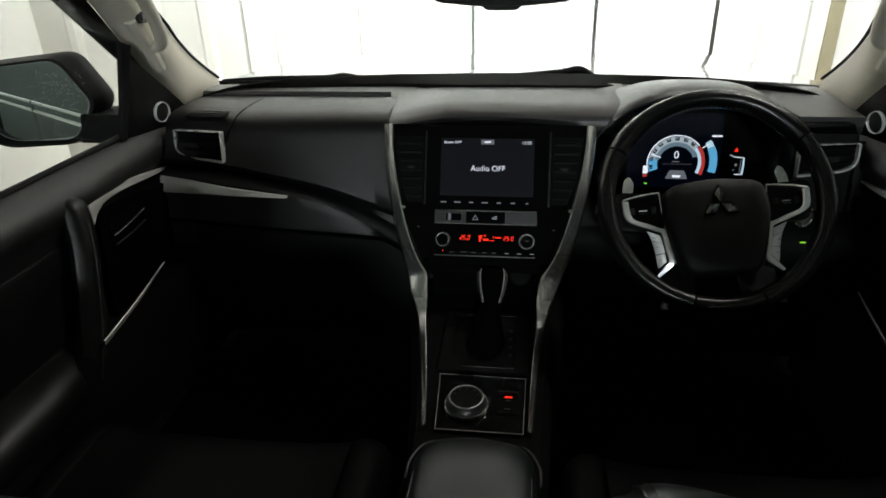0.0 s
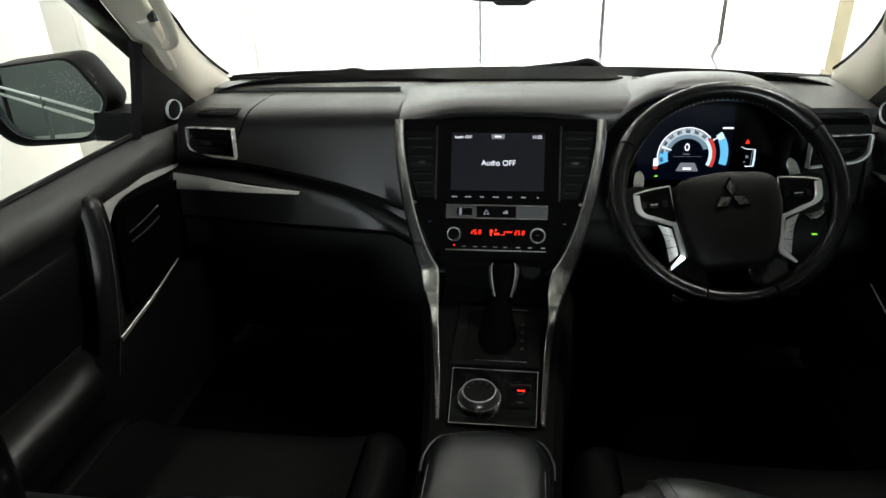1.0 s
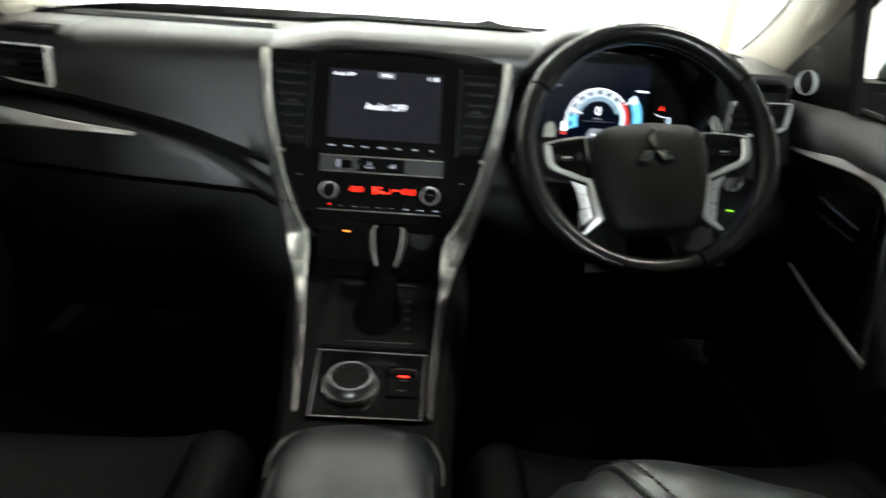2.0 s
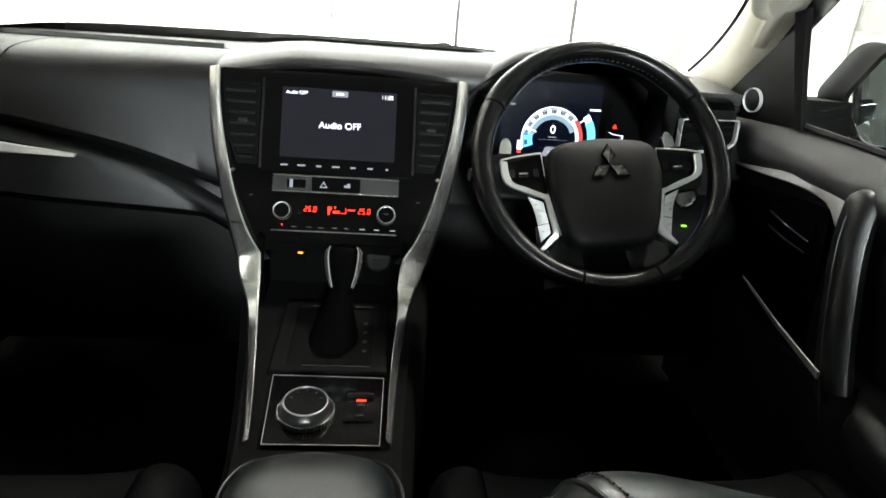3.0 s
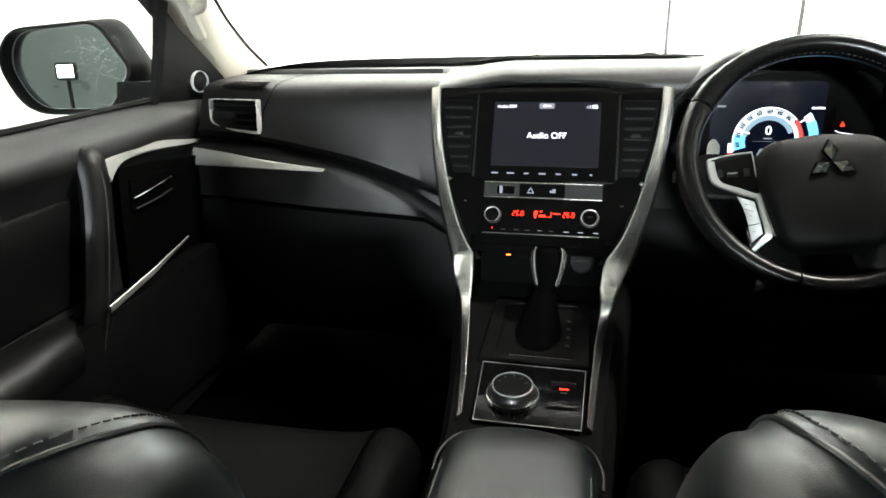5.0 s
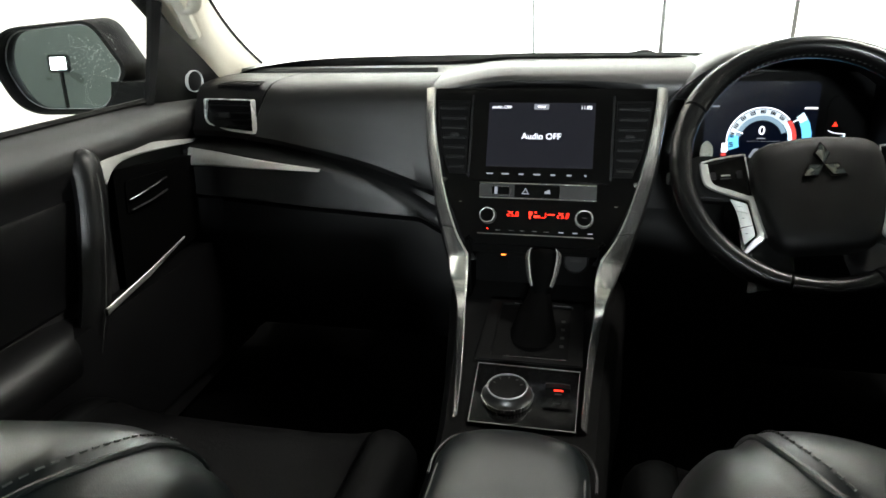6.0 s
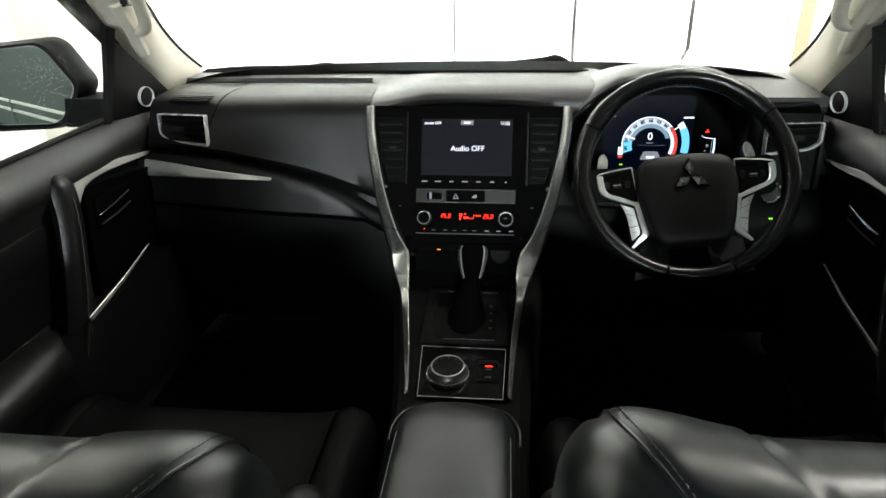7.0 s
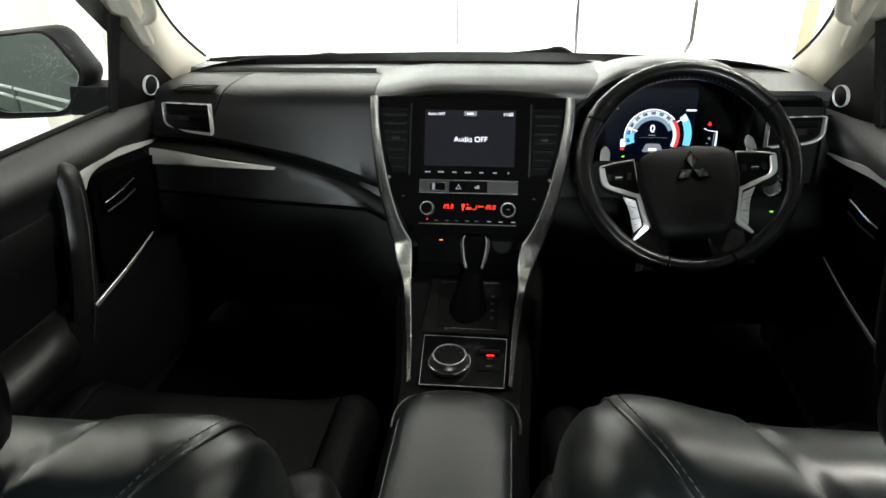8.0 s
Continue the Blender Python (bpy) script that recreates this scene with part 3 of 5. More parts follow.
for x in span(-0.662, 0.686, 41):
    u = (x - MID) / 0.68
    c = ease(x, -0.24, -0.06) * (1 - ease(x, 0.22, 0.32))
    yr = 1.63 - 0.11 * u * u - 0.05 * u ** 6
    dr = 0.022 * abs(u) ** 10
    rows.append([(x, y, z) for y, z in ((yr, 1.05), (yr, 1.118 - dr), (yr - 0.006, 1.1265 - dr), (yr - 0.03, 1.1265 + 0.003 * c - dr), (1.545 - 0.11 * c - 0.05 * u * u, 1.118 + 0.0175 * c - dr), (1.538 - 0.11 * c - 0.05 * u * u, 1.110 + 0.018 * c - dr), (1.47, 1.05))])
part("demister_panel", rings(rows), FLOCK, dash, "matt black panel at the foot of the windscreen")

# lower body of the passenger side, glove box and silver trim


def shelf(x):
    """Lower edge of the roll that sweeps down under the padded cover."""
    return soft_at(x, (-0.70, 0.990), (-0.65, 0.987), (-0.52, 0.974), (-0.405, 0.955), (-0.362, 0.946), (-0.315, 0.931), (-0.268, 0.907), (-0.222, 0.880), (-0.197, 0.865), (-0.1, 0.81))


def groove(x):
    return soft_at(x, (-0.70, 1.000), (-0.64, 0.998), (-0.516, 0.988), (-0.45, 0.974), (-0.386, 0.958), (-0.317, 0.939), (-0.249, 0.912), (-0.193, 0.880), (-0.1, 0.83))


def seam_z(x):
    return min(soft_at(x, (-0.70, 0.900), (-0.566, 0.891), (-0.452, 0.8825), (-0.315, 0.875), (-0.1, 0.863)), shelf(x) - 0.006)


rows = []
for x in span(-0.69, -0.12, 48):
    p, q, g, e = pad_foot(x), groove(x), shelf(x), seam_z(x)
    rows.append([(x, y, z) for y, z in ((1.5, p - 0.012), (1.275, p - 0.006), (1.264, p - 0.009), (1.258, q + 0.002), (1.249, q), (1.242, q - 0.25 * (q - g)), (1.237, g + 0.3 * (q - g)), (1.2345, g + 0.001), (1.231, g - 0.003), (1.228, g - 0.4 * (g - e)), (1.224, e + 0.0025), (1.226, e), (1.5, e - 0.012))])
part("lower_body", rings(rows), DOOR_SKIN, dash, "black lower dashboard with a rolled edge")
rows = []
for x in span(-0.61, -0.135, 36):
    top = seam_z(x) - 0.0035
    rows.append([(x, y, z) for y, z in ((1.3, top), (1.227, top - 0.0005), (1.222, top - 0.003), (1.217, top - 0.03), (1.203, 0.76), (1.21, 0.66), (1.24, 0.62), (1.3, 0.61))])
part("glove_box", rings(rows), SHADED_SKIN, dash, "black glove box lid")
part("side_cheek", rings([[(x, y, z) for y, z in ((1.5, 0.9), (1.23, 0.89), (1.215, 0.8), (1.24, 0.58), (1.5, 0.55))] for x in (-0.70, -0.614)]), SOFT, dash)
tn = 12
ta = [(x, 1.236 - 0.018 * ease(x, -0.66, -0.5), z) for x, z in zip(span(-0.672, -0.399, tn), span(0.989, 0.9575, tn))]
tb = [(x, 1.224 - 0.010 * ease(x, -0.66, -0.5), z) for x, z in zip(span(-0.672, -0.401, tn), span(0.957, 0.953, tn))]
part("trim_strip", ribbon(ta, tb, (0, -1, 0.15), 0.005), TRIM, dash, "satin silver trim wedge")


def side_vent(x0, x1, z0, z1, y0, y1, s):
    """A louvred outlet between x0 (outer) and x1 (inner) in a silver frame."""
    m = plane_matrix(((x0 + x1) / 2, (y0 + y1) / 2, (z0 + z1) / 2), (x1 - x0 if x1 > x0 else x0 - x1, (y1 - y0) * (1 if x1 > x0 else -1), 0), (0, 0.12, 1))
    w, h = abs(x1 - x0) / 2, (z1 - z0) / 2
    k = 1 if x1 > x0 else -1
    out = rounded([(-w * k, -h * 0.35), (-w * 0.62 * k, -h * 0.78), (w * k, -h), (w * k, h), (-w * k, h)], [0.01, 0.014, 0.003, 0.003, 0.006])
    inn = [(x * 0.95 + 0.0015 * k, y * 0.89 + 0.0014) for x, y in out]
    if k < 0:
        out, inn = out[::-1], inn[::-1]
    m = m @ Matrix.Translation((0, 0, 0.005))
    v = part("air_vent", frame_plate(out, inn, m @ Matrix.Translation((0, 0, -0.0125)), 0.014, 0.0012), VENT_SILVER, dash, "side air vent in a silver frame")
    part("vent_back", prism([(x, y) for x, y in inn], m @ Matrix.Translation((0, 0, -0.009)), 0.002), DARK, v)
    for i in range(4):
        yy = -h * 0.62 + i * h * 0.43
        part("louvre", block(((0.018, 0.007, 0.003, 0.002)[i] * k, 0, 0), (w * (1.05, 1.5, 1.68, 1.72)[i], 0.0035, 0.009), 0.001, m @ pose(0, yy, -0.003, 14, 0, 0)), PAD, v)
    part("tab", block((-0.004 * k, 0.002, 0.003), (0.026, 0.010, 0.008), 0.002, m), GUNMETAL, v)


side_vent(-0.642, -0.534, 1.014, 1.078, 1.262, 1.247, -1)
side_vent(0.678, 0.565, 1.004, 1.064, 1.278, 1.258, 1)


def upper_vent(cx, z, s):
    m = plane_matrix((cx, 1.318, z - 0.0035), (1, 0.08 * s, 0), (0, 1, 0.05))
    o = rounded([(-0.046, -0.036), (0.042, -0.036), (0.034, 0.03), (-0.052, 0.034)], 0.006)
    o = [(-s * x, y) for x, y in o][:: -s]
    v = part("upper_vent", prism(o, m, 0.0025), DARK, dash, "small demister grille")
    for i in range(5):
        part("louvre", block((0.002, -0.027 + i * 0.0125, 0.0032), (0.086 - 0.002 * i, 0.004, 0.003), 0.001, m), HARD, v)


upper_vent(-0.58, 1.1025, -1)
upper_vent(0.615, 1.0955, 1)

# centre stack
STACK = plane_matrix((0, 1.13, 0.88), (1, 0, 0), (0, 0.4239, 0.9057))


part("centre_panel", prism(rounded([(-0.108, -0.03), (0.108, -0.03), (0.15, 0.06), (0.184, 0.236), (0.18, 0.246), (-0.18, 0.246), (-0.184, 0.236), (-0.15, 0.06)], 0.004), STACK @ Matrix.Translation((0, 0, -0.03)), 0.027, 0.004), PIANO, dash, "gloss black centre panel")
part("panel_hood", rings([[(x, y, z - 0.012 * (abs(x) / 0.2) ** 4) for y, z in ((1.40, 1.104), (1.285, 1.101), (1.272, 1.096), (1.268, 1.090), (1.28, 1.084), (1.40, 1.078))] for x in span(-0.187, 0.19, 13)]), SOFT, dash)

for s in (-1, 1):
    o = [(0.199, 0.243), (0.197, 0.2), (0.189, 0.14), (0.172, 0.06), (0.155, 0.0), (0.142, -0.04)]
    i = [(0.180, 0.243), (0.178, 0.2), (0.169, 0.14), (0.150, 0.06), (0.128, 0.0), (0.106, -0.036)]
    oo = smooth_path([(s * u, v, 0) for u, v in o], 4)
    ii = smooth_path([(s * u, v, 0) for u, v in i], 4)
    oo = [STACK @ (p + Vector((0, 0, -0.012))) for p in oo]
    ii = [STACK @ p for p in ii]
    k0, k1 = oo[-1], ii[-1]
    lo = smooth_path([k0] + [(s * w + c, y, z) for w, c, y, z in ((0.131, -0.0015, 1.092, 0.816), (0.115, 0.0, 1.055, 0.783), (0.1015, 0.0025, 0.97, 0.757), (0.0915, 0.006, 0.89, 0.745), (0.0845, 0.009, 0.815, 0.737))], 4)
    li = smooth_path([k1] + [(s * w + c, y, z) for w, c, y, z in ((0.101, -0.0015, 1.088, 0.818), (0.1, 0.0, 1.055, 0.791), (0.0905, 0.0025, 0.97, 0.767), (0.083, 0.006, 0.89, 0.755), (0.0775, 0.009, 0.815, 0.746))], 4)
    part("silver_strip", ribbon(oo + lo[1:], ii + li[1:], (0, -0.75, 0.66), 0.007), STRIP, dash, "satin silver strip beside the centre panel")
    part("strip_joint", tube([STACK @ Vector((s * u, v, w)) for u, v, w in ((0.158, 0.011, -0.006), (0.152, 0.0098, 0.0048), (0.142, 0.0078, 0.0076), (0.132, 0.006, 0.0078), (0.126, 0.0048, 0.004))], 0.0006, 5), DARK, dash)
    part("strip_backing", ribbon([p + Vector((s * 0.001, 0.004, -0.012)) for p in oo], [p + Vector((-s * 0.012, 0.01, -0.012)) for p in ii], (0, -1, 0.3), 0.008), SOFT, dash)

    def cv(u, v, w=0.0):
        return STACK @ Vector((s * u, v, w))

    vo = [(0.119, 0.222), (0.176, 0.222), (0.164, 0.14), (0.148, 0.098), (0.119, 0.098)]
    vi = [(0.122, 0.218), (0.172, 0.218), (0.160, 0.14), (0.145, 0.102), (0.122, 0.102)]
    v = part("centre_vent", frame_plate([(s * a, b) for a, b in vo][::s], [(s * a, b) for a, b in vi][::s], STACK, 0.004, 0.0008), DARK, dash, "upright centre air vent")
    part("vent_back", prism([(s * a, b) for a, b in vi][::s], STACK @ Matrix.Translation((0, 0, -0.001)), 0.0006), DARK, v)
    for n in range(7):
        vv = 0.11 + n * 0.0165
        r1 = curve_at(vv, (0.10, 0.146), (0.14, 0.16), (0.22, 0.172))
        part("louvre", block(((s * (0.124 + r1)) / 2, 0, 0), (r1 - 0.124, 0.0045, 0.012), 0.001, STACK @ pose(0, vv, 0.002, 20, 0, 0)), SHADED_SKIN, v)
    part("tab", block((s * 0.142, 0.163, 0.006), (0.014, 0.006, 0.008), 0.0015, STACK), GUNMETAL, v)
    part("corner_glint", block((s * 0.1545, 0.088, 0.001), (0.008, 0.007, 0.004), 0.002, STACK), CHROME, dash)
    part("small_mark", block((s * 0.126, 0.052, -0.0025), (0.005, 0.0014, 0.001), 0.0002, STACK), CHROME, dash)

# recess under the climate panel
part("recess_back", prism(rounded(rect(-0.105, -0.05, 0.107, 0.05), 0.006), plane_matrix((0, 1.178, 0.828), (1, 0, 0), (0, 0.1, 1)), 0.006), RECESS_SHADE, dash)
part("recess_roof", block((0, 1.155, 0.862), (0.2, 0.06, 0.008), 0.002), RECESS_SHADE, dash)
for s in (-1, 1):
    part("recess_cheek", block((s * 0.108, 1.15, 0.82), (0.01, 0.07, 0.11), 0.003), RECESS_SHADE, dash)
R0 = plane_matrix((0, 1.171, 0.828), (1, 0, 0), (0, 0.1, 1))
part("usb_port", block((-0.03, -0.006, 0.001), (0.018, 0.008, 0.003), 0.001, R0), RECESS_SHADE, dash)
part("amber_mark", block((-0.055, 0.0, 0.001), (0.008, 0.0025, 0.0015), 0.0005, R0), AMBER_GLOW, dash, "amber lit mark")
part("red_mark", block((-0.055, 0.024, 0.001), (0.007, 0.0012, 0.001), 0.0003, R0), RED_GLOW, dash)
part("blank_button", block((-0.055, -0.016, 0.001), (0.02, 0.018, 0.004), 0.0015, R0), RECESS_SHADE, dash)
sock = part("power_socket", lathe([(0.004, 0.0), (0.021, 0.0), (0.021, 0.006), (0.0185, 0.009), (0.004, 0.0095)], R0 @ Matrix.Translation((0.068, -0.004, 0)), 24), HARD, dash, "round 12 volt socket cap")
part("cap_ridge", block((0.068, -0.004, 0.010), (0.022, 0.007, 0.005), 0.002, R0), HARD, sock)

# driver's side: lower panel and cluster hood
rows = []
for x in span(0.13, 0.70, 16):
    rows.append([(x, y, z) for y, z in ((1.5, 0.925), (1.29, 0.925), (1.27, 0.918), (1.24, 0.90), (1.225, 0.87), (1.215, 0.78), (1.23, 0.66), (1.27, 0.60), (1.5, 0.58))])
part("driver_panel", rings(rows), SOFT, dash, "black panel under the steering wheel")
rows = []
for x in span(0.555, 0.672, 8) + [0.682, 0.688]:
    e = max(0, (x - 0.672) / 0.016) ** 2
    rows.append([(x, min(1.5, y + 0.03 * e), z - 0.02 * e * (z > 1.0)) for y, z in ((1.5, 1.09), (1.47, 1.098), (1.36, 1.097), (1.305, 1.09), (1.288, 1.078), (1.281, 1.04), (1.277, 0.98), (1.272, 0.93), (1.5, 0.92))])
part("vent_housing", rings(rows), SHADED_SKIN, dash)
rows = []
for x in span(0.165, 0.222, 6):
    rows.append([(x, y, z) for y, z in ((1.5, 1.08), (1.30, 1.088), (1.285, 1.08), (1.275, 1.03), (1.262, 0.95), (1.24, 0.90), (1.5, 0.90))])
part("stack_cheek", rings(rows), SOFT, dash)


def hood_arch(x, base=1.078, rise=0.086, half=0.192):
    return base + rise * (1 - min(1, abs((x - 0.385) / half)) ** 3)


rows = []
for x in span(0.193, 0.577, 33):
    z = max(hood_arch(x), (1.108 - 0.03 * ease(x, 0.30, 0.58)) if x > 0.385 else 1.0)
    zb = min(1.13, z)
    dy = -0.02 * (1 - ease(x, 0.27, 0.36))
    rows.append([(x, yy, zz) for yy, zz in ((1.50, min(1.118, zb) - 0.02), (1.49, min(1.118, zb)), (1.40, zb + (z - zb) * 0.72), (1.33, z - 0.001), (1.285 + dy, z + 0.0005), (1.268 + dy, z - 0.003), (1.262 + dy, z - 0.009), (1.268 + dy, z - 0.015), (1.30 + dy, z - 0.018), (1.42, z - 0.04))])
part("cluster_hood", rings(rows), SOFT_TOP, dash, "grained black hood over the instruments")
for s, xx in ((-1, 0.215), (1, 0.55)):
    part("hood_cheek", rings([[(xx + dx, y, z) for dx, y, z in ((-0.012, 1.272, 0.93), (0.012, 1.272, 0.93), (0.012, 1.27, hood_arch(xx) - 0.012), (-0.012, 1.27, hood_arch(xx) - 0.012))],
                              [(xx + dx, y, z) for dx, y, z in ((-0.012, 1.40, 0.93), (0.012, 1.40, 0.93), (0.012, 1.40, hood_arch(xx) - 0.02), (-0.012, 1.40, hood_arch(xx) - 0.02))]]), HARD, dash)
hl = [(0.214 + 0.25 * t, 1.268 - 0.004 * math.sin(t * 3), 1.088 + 0.058 * t ** 0.8) for t in np.linspace(0, 0.5, 8)]
part("hood_seam", tube(hl, 0.0012, 6), GUNMETAL, dash)

# ---- instrument cluster ----
cluster = thing("instrument_cluster", (0.39, 1.35, 0.95), "lit digital instrument cluster behind the wheel", "instrument cluster")
CL = plane_matrix((0.37, 1.341, 1.0), (1, 0, 0), (0, 0.12, 1))
part("housing", prism(rounded(rect(-0.155, -0.07, 0.185, 0.115), 0.02), CL @ Matrix.Translation((0, 0, -0.02)), 0.016), DARK, cluster)
part("screen", prism(rounded(rect(-0.094, -0.05, 0.085, 0.099), 0.01), CL @ Matrix.Translation((0, 0, -0.004)), 0.003), NAVY_GLOW, cluster, "dark blue lit screen")
part("side_screen", prism(rounded(rect(0.10, -0.05, 0.178, 0.075), 0.02), CL @ Matrix.Translation((0, 0, -0.004)), 0.003), DARK, cluster)


def arc_band(r0, r1, a0, a1, w=0.0006, n=18):
    a = [CL @ Vector((r0 * math.cos(radians(t)), r0 * math.sin(radians(t)), 0)) for t in np.linspace(a0, a1, n)]
    b = [CL @ Vector((r1 * math.cos(radians(t)), r1 * math.sin(radians(t)), 0)) for t in np.linspace(a0, a1, n)]
    return ribbon(a, b, CL.to_3x3() @ Vector((0, 0, 1)), w)


part("gauge_rim", arc_band(0.0545, 0.0565, 40, 200), WHITE_GLOW, cluster, "white lit gauge rim")
part("gauge_band", arc_band(0.034, 0.042, 20, 170), BLUE_GREY_GLOW, cluster)
part("gauge_ring", arc_band(0.042, 0.053, 40, 170), SKY_GLOW, cluster, "grey lit gauge ring")
part("gauge_blue", arc_band(0.036, 0.053, 170, 200), BLUE_GLOW, cluster)
part("gauge_red", arc_band(0.049, 0.0565, -25, 38), GAUGE_RED, cluster, "red lit gauge end")
part("gauge_pale", arc_band(0.043, 0.0495, -25, 40), PALE_GLOW, cluster)
part("side_gauge", arc_band(0.065, 0.080, -14, 26), BLUE_GLOW, cluster, "blue lit side gauge")
part("side_gauge_tip", arc_band(0.066, 0.079, 26.5, 37), PALE_GLOW, cluster)
part("side_pointer", block((0, 0, 0), (0.014, 0.0016, 0.0006), 0.0, CL @ Matrix.Rotation(radians(33), 4, "Z") @ Matrix.Translation((0.064, 0, 0.0012))), WHITE_GLOW, cluster)
for k, a in enumerate(np.linspace(52, 190, 8)):
    for j in (-1, 0, 1):
        m = CL @ Matrix.Rotation(radians(a + j * 3.6), 4, "Z") @ Matrix.Translation((0.0485, 0, 0.0012))
        part("gauge_tick", block((0, 0, 0), (0.0065, 0.0022, 0.0006), 0.0, m), DARK, cluster)
part("needle", block((0, 0, 0), (0.02, 0.0018, 0.0008), 0.0, CL @ Matrix.Rotation(radians(160), 4, "Z") @ Matrix.Translation((0.042, 0, 0.0016))), WHITE_GLOW, cluster)
writing("speed_digit", "0", 0.021, CL @ Matrix.Translation((0, 0.016, 0.0012)), WHITE_GLOW, cluster, "CENTER")
part("speed_unit", block((0, 0.003, 0.0008), (0.014, 0.002, 0.0005), 0.0, CL), GREY_GLOW, cluster)
part("gear_box", prism(rounded([(-0.018, -0.032), (0.026, -0.032), (0.018, -0.0145), (-0.010, -0.0145)], 0.003), CL @ Matrix.Translation((0, 0, 0.0002)), 0.0006), GREY_GLOW, cluster)
part("lever_tip", block((-0.058, -0.026, 0.0005), (0.008, 0.005, 0.0005), 0.0, CL), GAUGE_RED, cluster)
part("clock_bar", block((-0.079, 0.057, 0.0005), (0.014, 0.003, 0.0005), 0.0, CL), GREY_GLOW, cluster)
part("status_bar", block((0.074, 0.055, 0.0005), (0.02, 0.003, 0.0005), 0.0, CL), WHITE_GLOW, cluster)
part("lever_mark", block((-0.058, -0.014, 0.0005), (0.009, 0.016, 0.0005), 0.0, CL), WHITE_GLOW, cluster)
def lit_line(name, pts, r, mat, label=""):
    part(name, tube([CL @ Vector((x, y, 0.0008)) for x, y in pts], r, 5, 0.4), mat, cluster, label)


lit_line("fuel_gauge", [(0.1036, 0.0185), (0.1105, 0.0145), (0.131, 0.0125)], 0.0015, WHITE_GLOW, "white lit fuel gauge")
lit_line("fuel_level", [(0.1292, 0.0115), (0.1300, -0.004), (0.1290, -0.0205)], 0.0021, PALE_GLOW)
lit_line("fuel_gauge", [(0.129, -0.0205), (0.114, -0.0207)], 0.0014, WHITE_GLOW)
lit_line("fuel_gauge", [(0.124, -0.0205), (0.1245, 0.010)], 0.0008, GREY_GLOW)
part("fuel_mark", block((0.1157, -0.0015, 0.0005), (0.005, 0.005, 0.0005), 0.0, CL), GREY_GLOW, cluster)
part("fuel_mark", block((0.112, -0.012, 0.0005), (0.004, 0.002, 0.0005), 0.0, CL), GREY_GLOW, cluster)
lit_line("gauge_line", [(-0.0246, -0.002), (0.0309, -0.0018)], 0.0005, GREY_GLOW)
part("gear_mark", block((0.0035, -0.0265, 0.0012), (0.016, 0.0045, 0.0006), 0.0, CL), WHITE_GLOW, cluster)
part("dash_mark", block((-0.055, -0.0425, 0.0008), (0.006, 0.0025, 0.0005), 0.0, CL), GREEN_GLOW, cluster)
part("warning_mark", prism([(-0.004, 0), (0.004, 0), (0.0, 0.008)], CL @ Matrix.Translation((0.1137, 0.025, 0)), 0.0007), RED_GLOW, cluster, "red lit warning mark")
part("green_mark", block((-0.094, -0.037, 0.0005), (0.006, 0.002, 0.0005), 0.0, CL), GREEN_GLOW, cluster)

# ---- steering wheel ----
wheel = thing("steering_wheel", (0.3755, 1.065, 0.85), "black leather steering wheel with silver spoke trims", "steering wheel")
TILT = radians(34.0)
WH = plane_matrix((0.3737, 1.065, 1.0242), (1, 0, 0), (0, math.sin(TILT), math.cos(TILT))) @ Matrix.Rotation(radians(6), 4, "Z")
RIM = 0.1716
RIM_AT = Vector((0.0027, 0.0033, -0.005))


def rim_ring(a, r=0.0165):
    grip = 1.0 + 0.16 * math.exp(-((math.degrees(a) % 180 - 40) / 14) ** 2) + 0.16 * math.exp(-((math.degrees(a) % 180 - 140) / 14) ** 2) if math.sin(a) > 0 else 1.0
    c = Vector((math.cos(a) * RIM, math.sin(a) * RIM, 0)) + RIM_AT
    e = Vector((math.cos(a), math.sin(a), 0))
    return [WH @ (c + e * r * grip * math.cos(2 * math.pi * k / 16) + Vector((0, 0, r * 1.2 * math.sin(2 * math.pi * k / 16)))) for k in range(16)]


def rim_part(a0, a1, n, r):
    return rings([rim_ring(radians(a), r) for a in np.linspace(a0, a1, n)])


for a0, a1 in ((32.6, 147.4), (148.6, 251.4), (252.6, 287.4), (288.6, 391.4)):
    part("rim", rim_part(a0, a1, int((a1 - a0) / 3) + 2, 0.0150), WHEEL_LEATHER, wheel, "leather-wrapped rim")
for a in (32, 148, 252, 288):
    part("rim_joint", rim_part(a - 0.8, a + 0.8, 3, 0.0142), DARK, wheel)
for k in range(36):
    a = radians(40 + k * 100 / 35)
    c = Vector((math.cos(a) * (RIM - 0.0148), math.sin(a) * (RIM - 0.0148), 0.005)) + RIM_AT
    part("stitch", block((0, 0, 0), (0.0012, 0.0036, 0.0012), 0.0, WH @ Matrix.Translation(c) @ Matrix.Rotation(a + 0.5, 4, "Z")), THREAD, wheel)

# airbag cover
hub_out = rounded([(-0.057, -0.119), (0.057, -0.119), (0.071, -0.082), (0.084, -0.018), (0.078, 0.02), (0.06, 0.031), (0.0, 0.037), (-0.06, 0.031), (-0.078, 0.02), (-0.084, -0.018), (-0.071, -0.082)], 0.016, 4)
rows = []
for f, w in ((1.0, -0.03), (1.0, 0.0), (0.985, 0.008), (0.95, 0.0135), (0.88, 0.0165), (0.7, 0.0185), (0.4, 0.0195), (0.1, 0.02)):
    rows.append([WH @ Vector((x * f, -0.036 + (y + 0.036) * f, w)) for x, y in hub_out])
hub = part("airbag_cover", rings(rows), HUB, wheel, "black airbag cover", 50)
